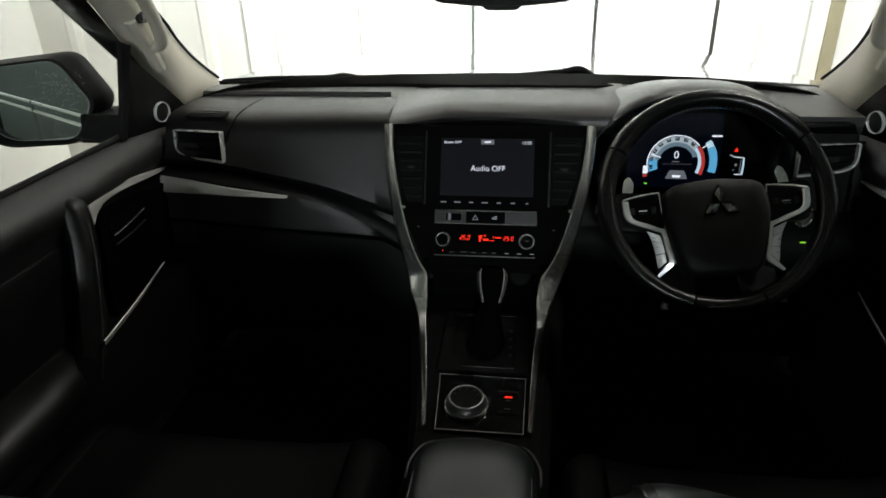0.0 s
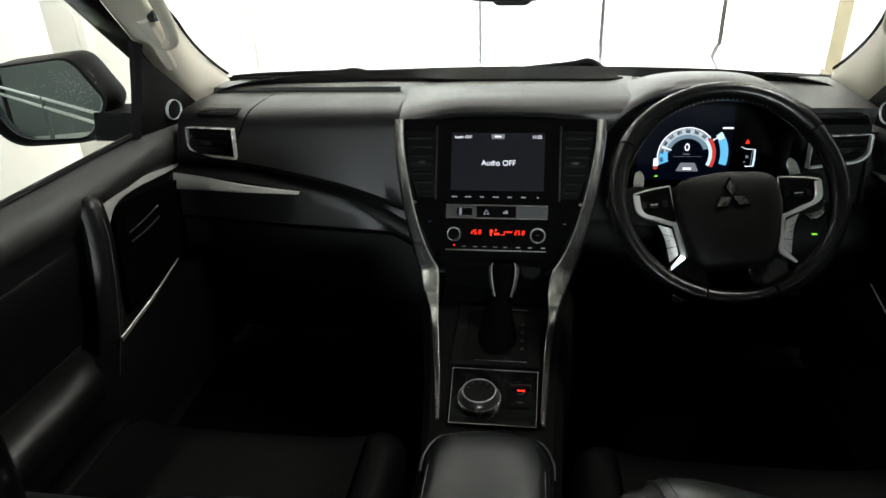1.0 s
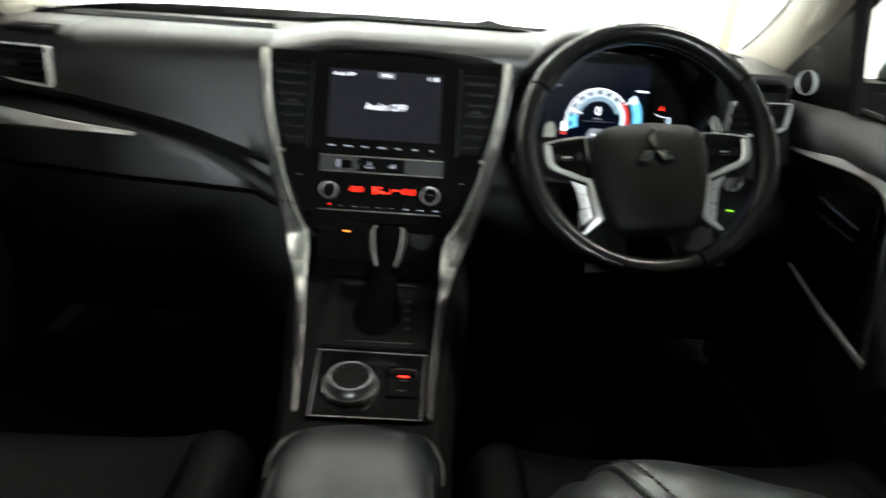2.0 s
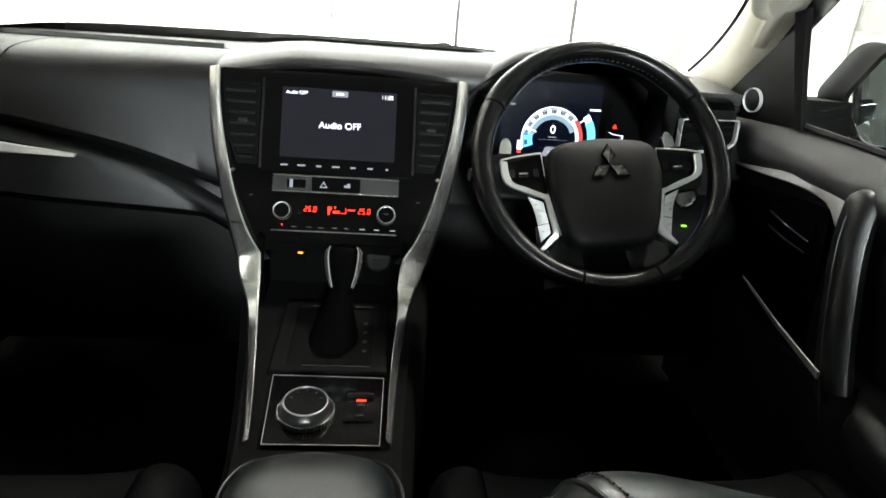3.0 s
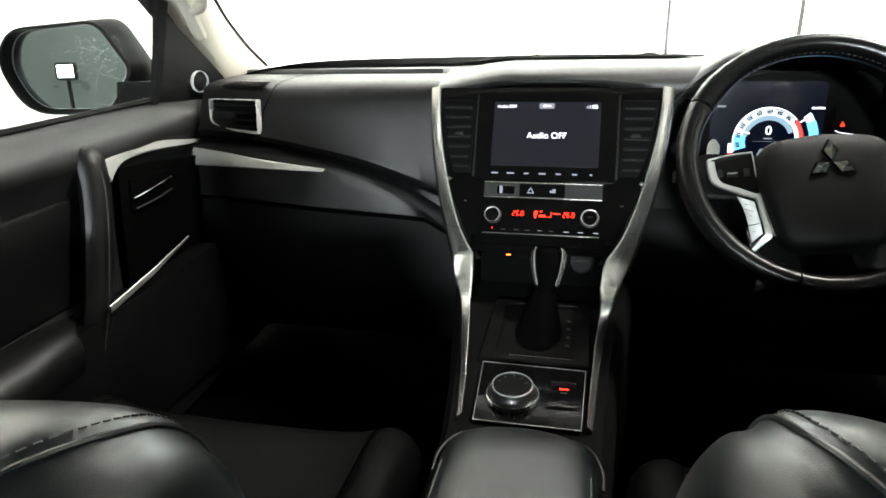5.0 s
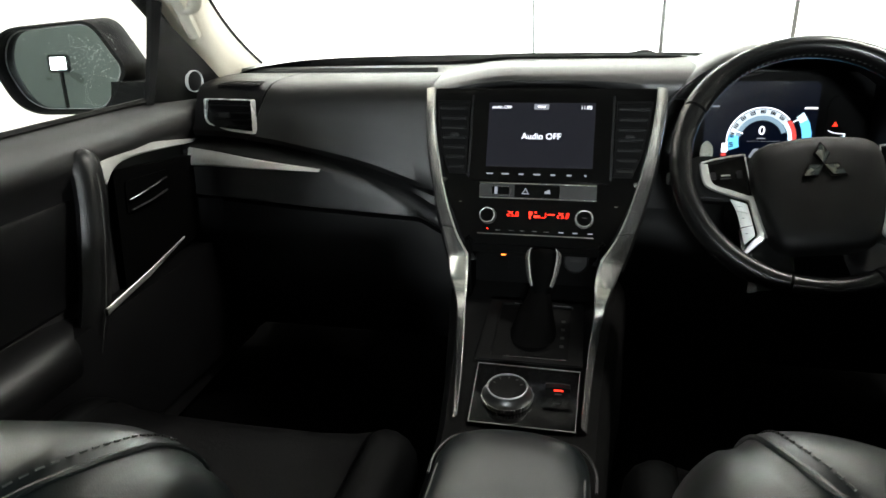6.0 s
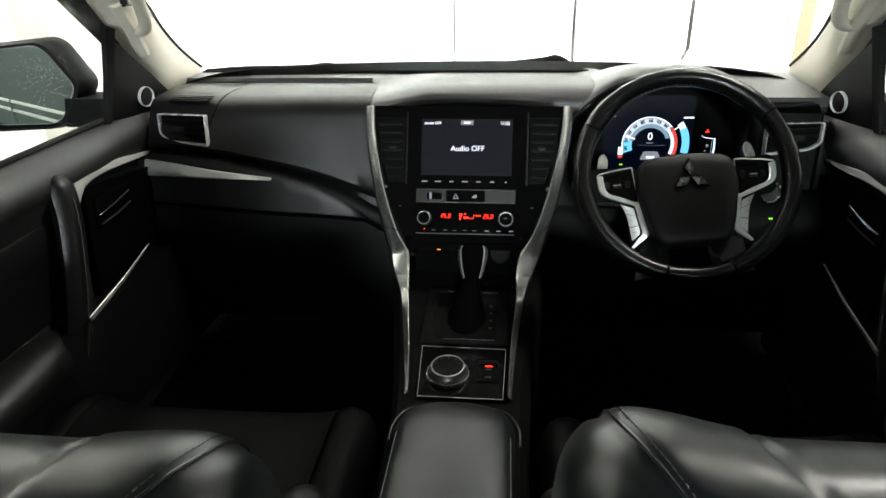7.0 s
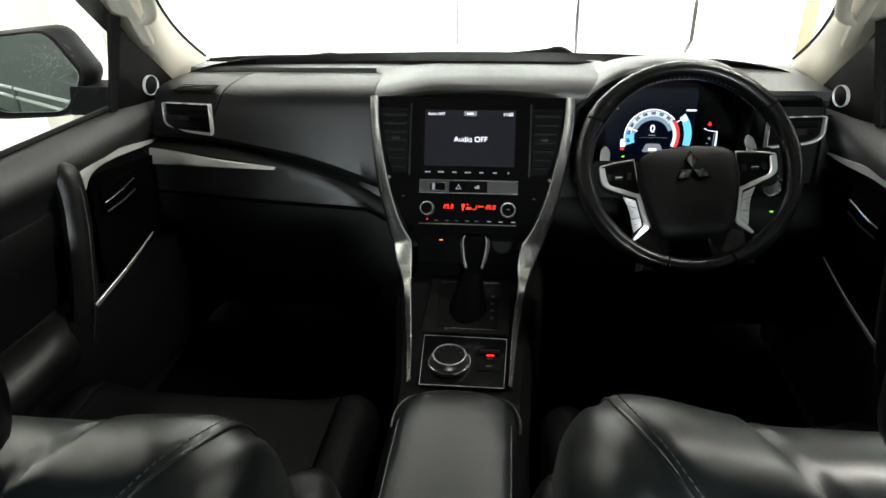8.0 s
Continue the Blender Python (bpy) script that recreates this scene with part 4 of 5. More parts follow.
for k in range(3):
    a = radians(90 + 120 * k)
    m = WH @ Matrix.Translation((0.0025, -0.0085, 0.0192)) @ Matrix.Rotation(a, 4, "Z")
    part("badge_piece", rings([[m @ Vector((0.0152 + (x - 0.0152) * f, y * f, w)) for x, y in ((0.0008, 0), (0.0152, -0.0083), (0.0296, 0), (0.0152, 0.0083))] for f, w in ((1.0, 0.0), (1.0, 0.0022), (0.93, 0.0034), (0.08, 0.0052))]), BADGE, hub, "chrome badge shape")
    part("badge_bed", prism([(-0.001, 0), (0.0152, -0.0104), (0.032, 0), (0.0152, 0.0104)], m, 0.0012), PIANO, hub)
part("moulded_mark", block((0, -0.052, 0.0195), (0.034, 0.011, 0.0008), 0.0003, WH), HARD, hub)
part("moulded_mark", block((0, -0.037, 0.0195), (0.012, 0.003, 0.0008), 0.0003, WH), HARD, hub)

for s in (-1, 1):
    # upper spoke with the switch pad, lower spoke
    part("spoke", prism([(s * a, b) for a, b in rounded([(0.07, -0.045), (0.15, -0.035), (0.158, 0.02), (0.145, 0.030), (0.07, 0.022)], 0.008)][::s], WH @ Matrix.Translation((0, 0, -0.032)), 0.018, 0.005), WHEEL_LEATHER, wheel)
    low = rings([[WH @ Vector((s * (c + d), v, w + e)) for d, w in ((-0.034, -0.014), (-0.024, 0.003), (0.0, 0.006), (0.02, 0.003), (0.028, -0.014), (0.0, -0.022))] for c, v, e in ((0.066, -0.075, -0.028), (0.066, -0.100, -0.026), (0.065, -0.128, -0.018), (0.066, -0.150, -0.008), (0.071, -0.168, -0.004))])
    part("lower_spoke", low, WHEEL_LEATHER, wheel)
    pad_o = rounded([(0.0825, 0.020), (0.0795, -0.038), (0.107, -0.030), (0.1325, -0.0205), (0.137, 0.0095)], 0.003)
    part("switch_pad", prism([(s * a, b) for a, b in pad_o][::-s], WH @ Matrix.Translation((0, 0, -0.012)), 0.006, 0.001), PIANO, wheel, "gloss black switch pad")
    # silver trim: down the pad's outer side, under it, along the cover and out to a pointed foot
    edge_w = (0.001, 0.001, -0.003, -0.005, -0.006, -0.008, -0.0095, -0.012, -0.0155)
    a_ = [(0.1457, 0.0101), (0.1416, -0.0209), (0.112, -0.0362), (0.092, -0.0432), (0.0862, -0.0475), (0.0828, -0.068), (0.0792, -0.0905), (0.0858, -0.0985), (0.1002, -0.1148)]
    b_ = [(0.1352, 0.0085), (0.1310, -0.0188), (0.108, -0.0287), (0.087, -0.0375), (0.0805, -0.0405), (0.0757, -0.070), (0.0708, -0.0952), (0.078, -0.1040), (0.0965, -0.1172)]
    pa = smooth_path([(s * x, y, w) for (x, y), w in zip(a_, edge_w)], 4)
    pb = smooth_path([(s * x, y, w) for (x, y), w in zip(b_, edge_w)], 4)
    part("spoke_trim", ribbon([WH @ p for p in pa], [WH @ p for p in pb], WH.to_3x3() @ Vector((0, 0, 1)), 0.004), SPOKE_SILVER, wheel, "satin silver spoke trim")
    part("pad_edge", tube([WH @ Vector((s * x, y, w)) for x, y, w in ((0.1435, 0.0115, 0.003), (0.125, 0.0165, 0.0), (0.1, 0.0205, -0.0035), (0.0842, 0.0220, -0.005))], 0.0013, 6), SPOKE_SILVER, wheel)
    part("cover_edge", tube([WH @ Vector((s * x, y, w)) for x, y, w in ((0.0842, 0.0220, -0.005), (0.0822, -0.010, -0.005), (0.0795, -0.0395, -0.005), (0.0742, -0.070, -0.006), (0.0685, -0.0965, -0.007))], 0.0009, 6), SPOKE_SILVER, wheel)
    part("rocker", block((s * 0.112, -0.0065, -0.0045), (0.0135, 0.0022, 0.003), 0.0008, WH), SILVER, wheel)
    part("rocker", block((s * 0.112, -0.0105, -0.005), (0.0135, 0.0016, 0.003), 0.0006, WH), GUNMETAL, wheel)
    for xx in (0.094, 0.128):
        part("rocker_key", block((s * xx, -0.006, -0.0055), (0.008, 0.012, 0.003), 0.001, WH), HARD, wheel)
    # three keys beside the strip, falling away outwards, parted by dark lines
    key_o = [(0.1095, -0.0388, -0.008), (0.1032, -0.0515, -0.011), (0.0992, -0.0645, -0.014), (0.0962, -0.0850, -0.0175), (0.0940, -0.1018, -0.020)]
    key_i = [(0.0880, -0.0482, -0.0075), (0.0858, -0.0590, -0.0085), (0.0838, -0.0690, -0.0100), (0.0818, -0.0810, -0.0120), (0.0805, -0.0915, -0.0140)]

    def key_point(edge, f):
        k = min(int(f * 4), 3)
        p = Vector(edge[k]).lerp(Vector(edge[k + 1]), f * 4 - k)
        return WH @ Vector((s * p.x, p.y, p.z))

    up = WH.to_3x3() @ Vector((s * 0.3, 0, 1))
    part("key_bed", ribbon([key_point(key_o, f) - up * 0.003 for f in span(0, 1, 9)], [key_point(key_i, f) - up * 0.003 for f in span(0, 1, 9)], up, 0.0028), DARK, wheel)
    for f0, f1 in ((0.01, 0.315), (0.335, 0.665), (0.685, 0.99)):
        fs = span(f0, f1, 5)
        part("spoke_button", ribbon([key_point(key_o, f) for f in fs], [key_point(key_i, f) for f in fs], up, 0.0022), BUTTON, wheel, "pale silver spoke button")
        c = (key_point(key_o, (f0 + f1) / 2) + key_point(key_i, (f0 + f1) / 2)) / 2 + up * 0.0023
        for q in (-1, 1):
            part("button_mark", block((q * 0.0022, 0, 0), (0.0022, 0.0011, 0.0004), 0.0, Matrix.Translation(c) @ WH.to_3x3().to_4x4()), HARD, wheel)
    part("shift_paddle", prism([(s * a, b) for a, b in rounded([(0.121, 0.020), (0.139, 0.016), (0.131, 0.056), (0.121, 0.063), (0.1145, 0.050)], 0.006)][::-s], WH @ Matrix.Translation((0, 0, -0.045)), 0.004, 0.001), SILVER, wheel, "silver shift paddle")
part("column_shroud", rings([[WH @ Vector((r * math.cos(a) * 1.1, r * math.sin(a) - 0.02, w)) for a in np.linspace(0, 2 * math.pi, 20, endpoint=False)] for r, w in ((0.05, -0.02), (0.062, -0.04), (0.066, -0.10), (0.07, -0.19))]), HARD, wheel)
part("stalk", tube([WH @ Vector(p) for p in ((-0.05, 0.01, -0.08), (-0.13, 0.012, -0.07), (-0.178, 0.014, -0.062))], lambda t: 0.006 + 0.003 * t, 10), HARD, wheel, "black indicator stalk")
part("stalk", tube([WH @ Vector(p) for p in ((0.05, 0.0, -0.08), (0.13, 0.0, -0.07), (0.15, 0.0, -0.065))], lambda t: 0.006 + 0.003 * t, 10), HARD, wheel)
ign = part("ignition_ring", lathe([(0.004, 0), (0.022, 0), (0.022, 0.008), (0.018, 0.010), (0.016, 0.006), (0.004, 0.006)], plane_matrix((0.575, 1.215, 0.943), (1, 0, 0), (0, 0.2, 1)), 24), CHROME, dash, "chrome starter button ring")
part("green_mark", block((0.592, 1.222, 0.887), (0.009, 0.003, 0.002)), GREEN_GLOW, dash)

# ---- display unit ----
disp = thing("display_unit", (0, 1.2, 0.96), "black touch screen display reading Audio OFF", "screen")
DS = STACK @ Matrix.Translation((0, 0, 0.0))
part("bezel", prism(rounded(rect(-0.113, 0.088, 0.113, 0.236), 0.004), DS @ Matrix.Translation((0, 0, -0.02)), 0.0225, 0.0015), PIANO, disp, "gloss black bezel")
part("screen", prism(rounded(rect(-0.0865, 0.1115, 0.0865, 0.219), 0.001), DS @ Matrix.Translation((0, 0, 0.0026)), 0.0005), SCREEN, disp, "dark lit screen")
T = DS @ Matrix.Translation((0, 0, 0.0034))
writing("screen_text", "Audio OFF", 0.0143, T @ Matrix.Translation((0.002, 0.1625, 0)), WHITE_GLOW, disp, "CENTER")
writing("screen_text", "Audio OFF", 0.0073, T @ Matrix.Translation((-0.0815, 0.211, 0)), WHITE_GLOW, disp)
writing("screen_text", "11:05", 0.0085, T @ Matrix.Translation((0.0815, 0.211, 0)), WHITE_GLOW, disp, "RIGHT")
part("screen_button", prism(rounded(rect(-0.012, 0.2075, 0.012, 0.2165), 0.001), T, 0.0003), GREY_GLOW, disp)
part("button_caption", block((0, 0.212, 0.0006), (0.012, 0.0028, 0.0003), 0.0, T), WHITE_GLOW, disp)
for i, w in enumerate((0.011, 0.012, 0.008, 0.0115, 0.008, 0.008, 0.004)):
    part("key_caption", block((-0.079 + i * 0.0258, 0.0995, 0.0002), (w, 0.0026, 0.0003), 0.0, T), GREY_GLOW, disp)
for s in (-1, 1):
    part("bezel_edge", block((s * 0.1155, 0.163, -0.004), (0.004, 0.14, 0.01), 0.0015, DS), HARD, disp)

# ---- switch bar ----
bar = thing("switch_bar", (0, 1.16, 0.93), "row of switches with hazard button between chrome lines", "switch panel")
part("plate", prism(rounded(rect(-0.095, 0.0605, 0.095, 0.0835), 0.001), DS @ Matrix.Translation((0, 0, -0.003)), 0.004, 0.0005), GUNMETAL, bar)
for v in (0.0598, 0.0845):
    part("chrome_line", block((0, v, 0.0), (0.19, 0.0016, 0.004), 0.0005, DS), CHROME, bar)
part("indicator_frame", frame_plate(rounded(rect(-0.0765, 0.0635, -0.0425, 0.0805), 0.003), rounded(rect(-0.074, 0.0655, -0.045, 0.0785), 0.002), DS @ Matrix.Translation((0, 0, 0.0005)), 0.002, 0.0003), GUNMETAL, bar)
part("indicator", block((-0.0595, 0.072, 0.0012), (0.028, 0.0125, 0.001), 0.0003, DS), PIANO, bar)
part("indicator_mark", block((-0.067, 0.072, 0.002), (0.005, 0.012, 0.0006), 0.0, DS), GREY_GLOW, bar)
part("button_plate", block((0.0, 0.072, 0.0015), (0.073, 0.021, 0.003), 0.001, DS), PIANO, bar)
tri_o = [(-0.006, 0), (0.006, 0), (0, 0.0105)]
tri_i = [(-0.0035, 0.0017), (0.0035, 0.0017), (0, 0.0075)]
part("hazard_mark", frame_plate(tri_o, tri_i, DS @ Matrix.Translation((-0.0185, 0.0668, 0.0032)), 0.0004), GREY_GLOW, bar, "hazard triangle mark")
part("car_mark", block((0.017, 0.0705, 0.0034), (0.009, 0.004, 0.0004), 0.0, DS), GREY_GLOW, bar)
part("car_mark", block((0.019, 0.0735, 0.0034), (0.005, 0.003, 0.0004), 0.0, DS), GREY_GLOW, bar)

# ---- climate panel ----
clim = thing("climate_panel", (0, 1.14, 0.88), "gloss black climate panel with red digits and knobs", "climate control")
part("plate", prism(rounded(rect(-0.101, 0.0, 0.101, 0.056), 0.003), DS @ Matrix.Translation((0, 0, -0.004)), 0.005, 0.0008), PIANO, clim)
part("chrome_line", block((0, 0.0, 0.002), (0.188, 0.0018, 0.004), 0.0006, DS), CHROME, clim)
for s, v in ((-1, 0.0315), (1, 0.0315)):
    m = DS @ Matrix.Translation((s * 0.0775, v - 0.002, 0.001)) @ Matrix.Diagonal((0.80 + 0.03 * s, 0.80 + 0.03 * s, 0.9, 1))
    k = part("knob", lathe([(0.018, 0.0), (0.0178, 0.005), (0.0165, 0.014), (0.0155, 0.016), (0.0125, 0.0155), (0.0115, 0.0125), (0.001, 0.0125)], m, 32), DIAL, clim, "ribbed dark knob with a chrome ring")
    part("knob_ring", lathe([(0.0160, 0.0148), (0.0160, 0.016), (0.0152, 0.0164), (0.0149, 0.0155)], m, 32, True), VENT_SILVER, k)
    for q in range(28):
        part("knob_rib", block((0, 0, 0), (0.0008, 0.0014, 0.009), 0.0, m @ Matrix.Rotation(2 * math.pi * q / 28, 4, "Z") @ Matrix.Translation((0.0173, 0, 0.0075))), DIAL, k)
    part("knob_face", lathe([(0.0135, 0.0150), (0.0130, 0.0162), (0.001, 0.0165)], m, 24), PIANO, k)
    if s > 0:
        part("knob_mark", block((0, 0.001, 0.0168), (0.009, 0.0018, 0.0003), 0.0, m), GUNMETAL, k)
C = DS @ Matrix.Translation((0, 0, 0.0014))


def seven(name, body, size, u, v, parent):
    """Digits of lit bars."""
    on = {"2": "abged", "5": "afgcd", "0": "abcdef"}
    x = u
    for ch in body:
        if ch == ".":
            part(name, block((x + 0.0005, v - size * 0.5, 0), (0.0012, 0.0012, 0.0004), 0.0, C), RED_GLOW, parent)
            x += 0.0025
            continue
        w, h = size * 0.5, size
        seg = {"a": (w / 2, h / 2, 1), "g": (w / 2, 0, 1), "d": (w / 2, -h / 2, 1), "b": (w, h / 4, 0), "c": (w, -h / 4, 0), "e": (0, -h / 4, 0), "f": (0, h / 4, 0)}
        for q in on[ch]:
            sx, sy, flat = seg[q]
            part(name, block((x + sx + 0.12 * sy, v + sy, 0), (w * 0.8, 0.0013, 0.0004) if flat else (0.0013, h * 0.42, 0.0004), 0.0, C), RED_GLOW, parent)
        x += size * 0.78


lcd = part("left_readout", prism(rounded(rect(-0.050, 0.026, -0.028, 0.042), 0.001), DS @ Matrix.Translation((0, 0, 0.0006)), 0.0006), PIANO, clim)
seven("digit_bar", "25.0", 0.0072, -0.0455, 0.034, lcd)
lcd = part("right_readout", prism(rounded(rect(-0.015, 0.026, 0.056, 0.042), 0.001), DS @ Matrix.Translation((0, 0, 0.0006)), 0.0006), PIANO, clim)
seven("digit_bar", "25.0", 0.0072, 0.0355, 0.034, lcd)
for x, y, w, h in ((-0.008, 0.036, 0.006, 0.006), (-0.009, 0.030, 0.003, 0.006), (0.002, 0.031, 0.010, 0.004), (0.0, 0.038, 0.003, 0.003), (0.012, 0.0295, 0.008, 0.001), (0.0165, 0.0335, 0.001, 0.008), (0.025, 0.035, 0.011, 0.0022)):
    part("symbol_bar", block((x, y, 0), (w, h, 0.0004), 0.0, C), RED_GLOW, lcd)
part("red_mark", block((-0.0775, 0.0085, 0.0), (0.0018, 0.0025, 0.0004), 0.0, C), RED_GLOW, clim)
for x in (-0.06, -0.038, -0.02, 0.0, 0.018, 0.042, 0.064, 0.088):
    part("key_caption", block((x, 0.0065, 0.0), (0.008, 0.0018, 0.0003), 0.0, C), GUNMETAL if x < 0.03 else GREY_GLOW, clim)

# ---- centre console ----
console = thing("centre_console", (0.012, 0.9, 0.49), "black centre console with drive mode dial and silver edges", "console")


def top_z(y):
    return curve_at(y, (0.36, 0.735), (0.74, 0.736), (0.93, 0.752), (1.09, 0.770), (1.2, 0.785))


def mid_x(y):
    return curve_at(y, (0.4, 0.0125), (0.8, 0.0115), (1.13, 0.002))


def half_w(y):
    return curve_at(y, (0.4, 0.1), (0.78, 0.100), (0.82, 0.103), (0.95, 0.115), (1.1, 0.135), (1.2, 0.15))


rows = []
for y in span(0.38, 1.19, 18):
    z, c, h = top_z(y), mid_x(y), half_w(y)
    rows.append([(c + dx, y, zz) for dx, zz in ((-h - 0.012, 0.49), (-h - 0.008, z - 0.06), (-h - 0.002, z - 0.02), (-h + 0.008, z - 0.003), (-h + 0.018, z - 0.004), (0, z - 0.005), (h - 0.018, z - 0.004), (h - 0.008, z - 0.003), (h + 0.002, z - 0.02), (h + 0.008, z - 0.06), (h + 0.012, 0.49))])
part("body", rings(rows), FLOCK, console)


def console_matrix(x, y):
    return plane_matrix((x, y, top_z(y)), (1, 0, 0), (0, 1, (top_z(y + 0.02) - top_z(y - 0.02)) / 0.04))


PM = console_matrix(0.0125, 0.872)
part("dial_panel", prism(rounded([(-0.0665, -0.064), (0.0675, -0.064), (0.0705, 0.06), (-0.073, 0.062)], 0.003), PM @ Matrix.Translation((0, 0, -0.005)), 0.006, 0.001), PIANO, console, "gloss black dial panel")
part("panel_edge", frame_plate([(-0.0665, -0.064), (0.0675, -0.064), (0.0705, 0.06), (-0.073, 0.062)], [(-0.0658, -0.0633), (0.0668, -0.0633), (0.0698, 0.0593), (-0.0723, 0.0613)], PM @ Matrix.Translation((0, 0, 0.0009)), 0.0009), EDGE_LINE, console)
GM = console_matrix(0.0085, 1.035)
go = rounded([(-0.076, -0.095), (0.078, -0.095), (0.076, 0.072), (-0.074, 0.072)], 0.004)
gi = rounded([(-0.054, -0.082), (0.056, -0.082), (0.058, 0.06), (-0.054, 0.06)], 0.004)
part("gate_frame", frame_plate(go, gi, GM @ Matrix.Translation((0, 0, -0.003)), 0.006, 0.0015), GATE, console, "dark satin gear gate frame")
part("gate_plate", prism(gi, GM @ Matrix.Translation((0, 0, -0.003)), 0.0025), DARK, console)
for s, y in ((-1, -0.0825), (1, 0.0605)):
    part("gate_glint", block((0.01, y, 0.003), (0.09, 0.0012, 0.0012), 0.0003, GM), CHROME, console)
for j in range(4):
    part("gate_mark", block((0.046, 0.02 - j * 0.022, 0.0004), (0.006, 0.006, 0.0006), 0.0, GM), GUNMETAL, console)
DM = PM @ Matrix.Translation((-0.0225, -0.011, 0.001))
dial = part("mode_dial", lathe([(0.0335, 0.0), (0.034, 0.003), (0.0335, 0.007), (0.030, 0.0095), (0.0275, 0.0165), (0.0268, 0.019), (0.0250, 0.0195), (0.0240, 0.018), (0.001, 0.018)], DM, 48), DIAL, console, "round drive mode dial with knurled ring")
part("dial_ring", lathe([(0.0270, 0.018), (0.0267, 0.0202), (0.0258, 0.0205), (0.0252, 0.0185)], DM, 48, True), EDGE_LINE, dial, "bright ring")
part("dial_face", lathe([(0.0244, 0.0182), (0.0244, 0.0187), (0.001, 0.019)], DM, 36), DARK, dial)
for a in (20, 55, 90, 125, 160):
    part("dial_mark", block((0, 0, 0), (0.0035, 0.0018, 0.0004), 0.0, DM @ Matrix.Rotation(radians(a), 4, "Z") @ Matrix.Translation((0.0195, 0, 0.0192))), GUNMETAL, dial)
for k in range(48):
    a = 2 * math.pi * k / 48
    part("knurl", block((0, 0, 0), (0.0012, 0.0018, 0.006), 0.0, DM @ Matrix.Rotation(a, 4, "Z") @ Matrix.Translation((0.0339, 0, 0.0042))), SILVER, dial)
SM = PM @ Matrix.Translation((0.042, 0.004, 0.001))
sw = part("brake_switch", prism(rounded(rect(-0.018, -0.03, 0.018, 0.028), 0.003), SM, 0.003, 0.001), PIANO, console, "parking brake switch with red mark")
part("switch_lip", rings([[SM @ Vector((x, 0.012 + 0.004 * math.cos(x * 60) + dy, dz)) for dy, dz in ((0.004, 0.003), (0.0, 0.009), (-0.003, 0.009), (-0.003, 0.003))] for x in span(-0.016, 0.016, 7)]), HARD, sw)
part("red_mark", block((0.001, 0.0065, 0.0036), (0.012, 0.003, 0.0008), 0.0, SM), RED_GLOW, sw, "red lit mark")
part("caption", block((0.001, -0.001, 0.0034), (0.009, 0.003, 0.0004), 0.0, SM), GUNMETAL, sw)
part("caption", block((0.0, -0.02, 0.0034), (0.01, 0.003, 0.0004), 0.0, SM), GUNMETAL, sw)

lever = thing("gear_lever", (0.010, 1.03, 0.76), "black leather gear lever with silver sides", "gear lever")
rows = []
for t in np.linspace(0, 1, 9):
    w, d = 0.022 * (1 - t) ** 1.1 + 0.0135, 0.045 * (1 - t) ** 1.2 + 0.012
    c = Vector((0.010 + 0.006 * t, 1.022 + 0.058 * t, 0.761 + 0.06 * t))
    rows.append([c + Vector((w * math.cos(a), d * math.sin(a) * 0.9, 0.002 * math.sin(5 * a + 9 * t))) for a in np.linspace(0, 2 * math.pi, 16, endpoint=False)])
part("gaiter", rings(rows), GAITER, lever, "leather gaiter")
LV = plane_matrix((0.0175, 1.082, 0.820), (1, 0, 0), (0, 0.62, 0.79))
prof = ((-0.03, 0.012, 0.014), (-0.012, 0.016, 0.017), (0.008, 0.0225, 0.021), (0.03, 0.0265, 0.0225), (0.042, 0.0265, 0.021), (0.049, 0.022, 0.017), (0.0525, 0.012, 0.01))
part("knob", rings([[LV @ Vector((w * math.copysign(abs(math.cos(a)) ** 0.7, math.cos(a)), v, d * math.copysign(abs(math.sin(a)) ** 0.7, math.sin(a)))) for a in np.linspace(0, 2 * math.pi, 20, endpoint=False)] for v, w, d in prof]), GAITER, lever, "rounded black knob", 60)
for s in (-1, 1):
    e0 = [LV @ Vector((s * w * 1.02, v, 0.012)) for v, w, d in prof[1:6]]
    e1 = [LV @ Vector((s * w * (0.76 if i < 4 else 0.8), v, 0.0215 if i > 1 else 0.0185)) for i, (v, w, d) in enumerate(prof[1:6])]
    part("side_trim", ribbon(e0, e1, LV.to_3x3() @ Vector((s * 0.6, 0, 1)), 0.003), SILVER, lever, "satin silver side trim")

# ---- armrest ----
arm = thing("armrest", (0.0125, 0.55, 0.74), "black leather armrest lid on the console", "armrest")
rows = []
AY = span(0.36, 0.7, 8) + [0.715, 0.73, 0.742, 0.752, 0.759, 0.763, 0.765]
for y in AY:
    e = max(0, (y - 0.70) / 0.0652)
    rd = math.sqrt(max(0.0, 1 - e * e))
    hw = 0.0855 - 0.024 * (1 - rd)
    dz = 0.018 * (1 - rd) + 0.10 * (y - 0.58) ** 2
    rows.append([(0.0125 + dx * hw, y, z) for dx, z in ((-0.96, 0.738), (-1.0, 0.752), (-0.985, 0.763 - dz), (-0.92, 0.772 - dz), (-0.78, 0.7785 - dz), (-0.55, 0.7832 - dz), (-0.28, 0.786 - dz), (0, 0.787 - dz), (0.28, 0.786 - dz), (0.55, 0.7832 - dz), (0.78, 0.7785 - dz), (0.92, 0.772 - dz), (0.985, 0.763 - dz), (1.0, 0.752), (0.96, 0.738))])
part("lid", rings(rows), LEATHER, arm, "padded leather lid")
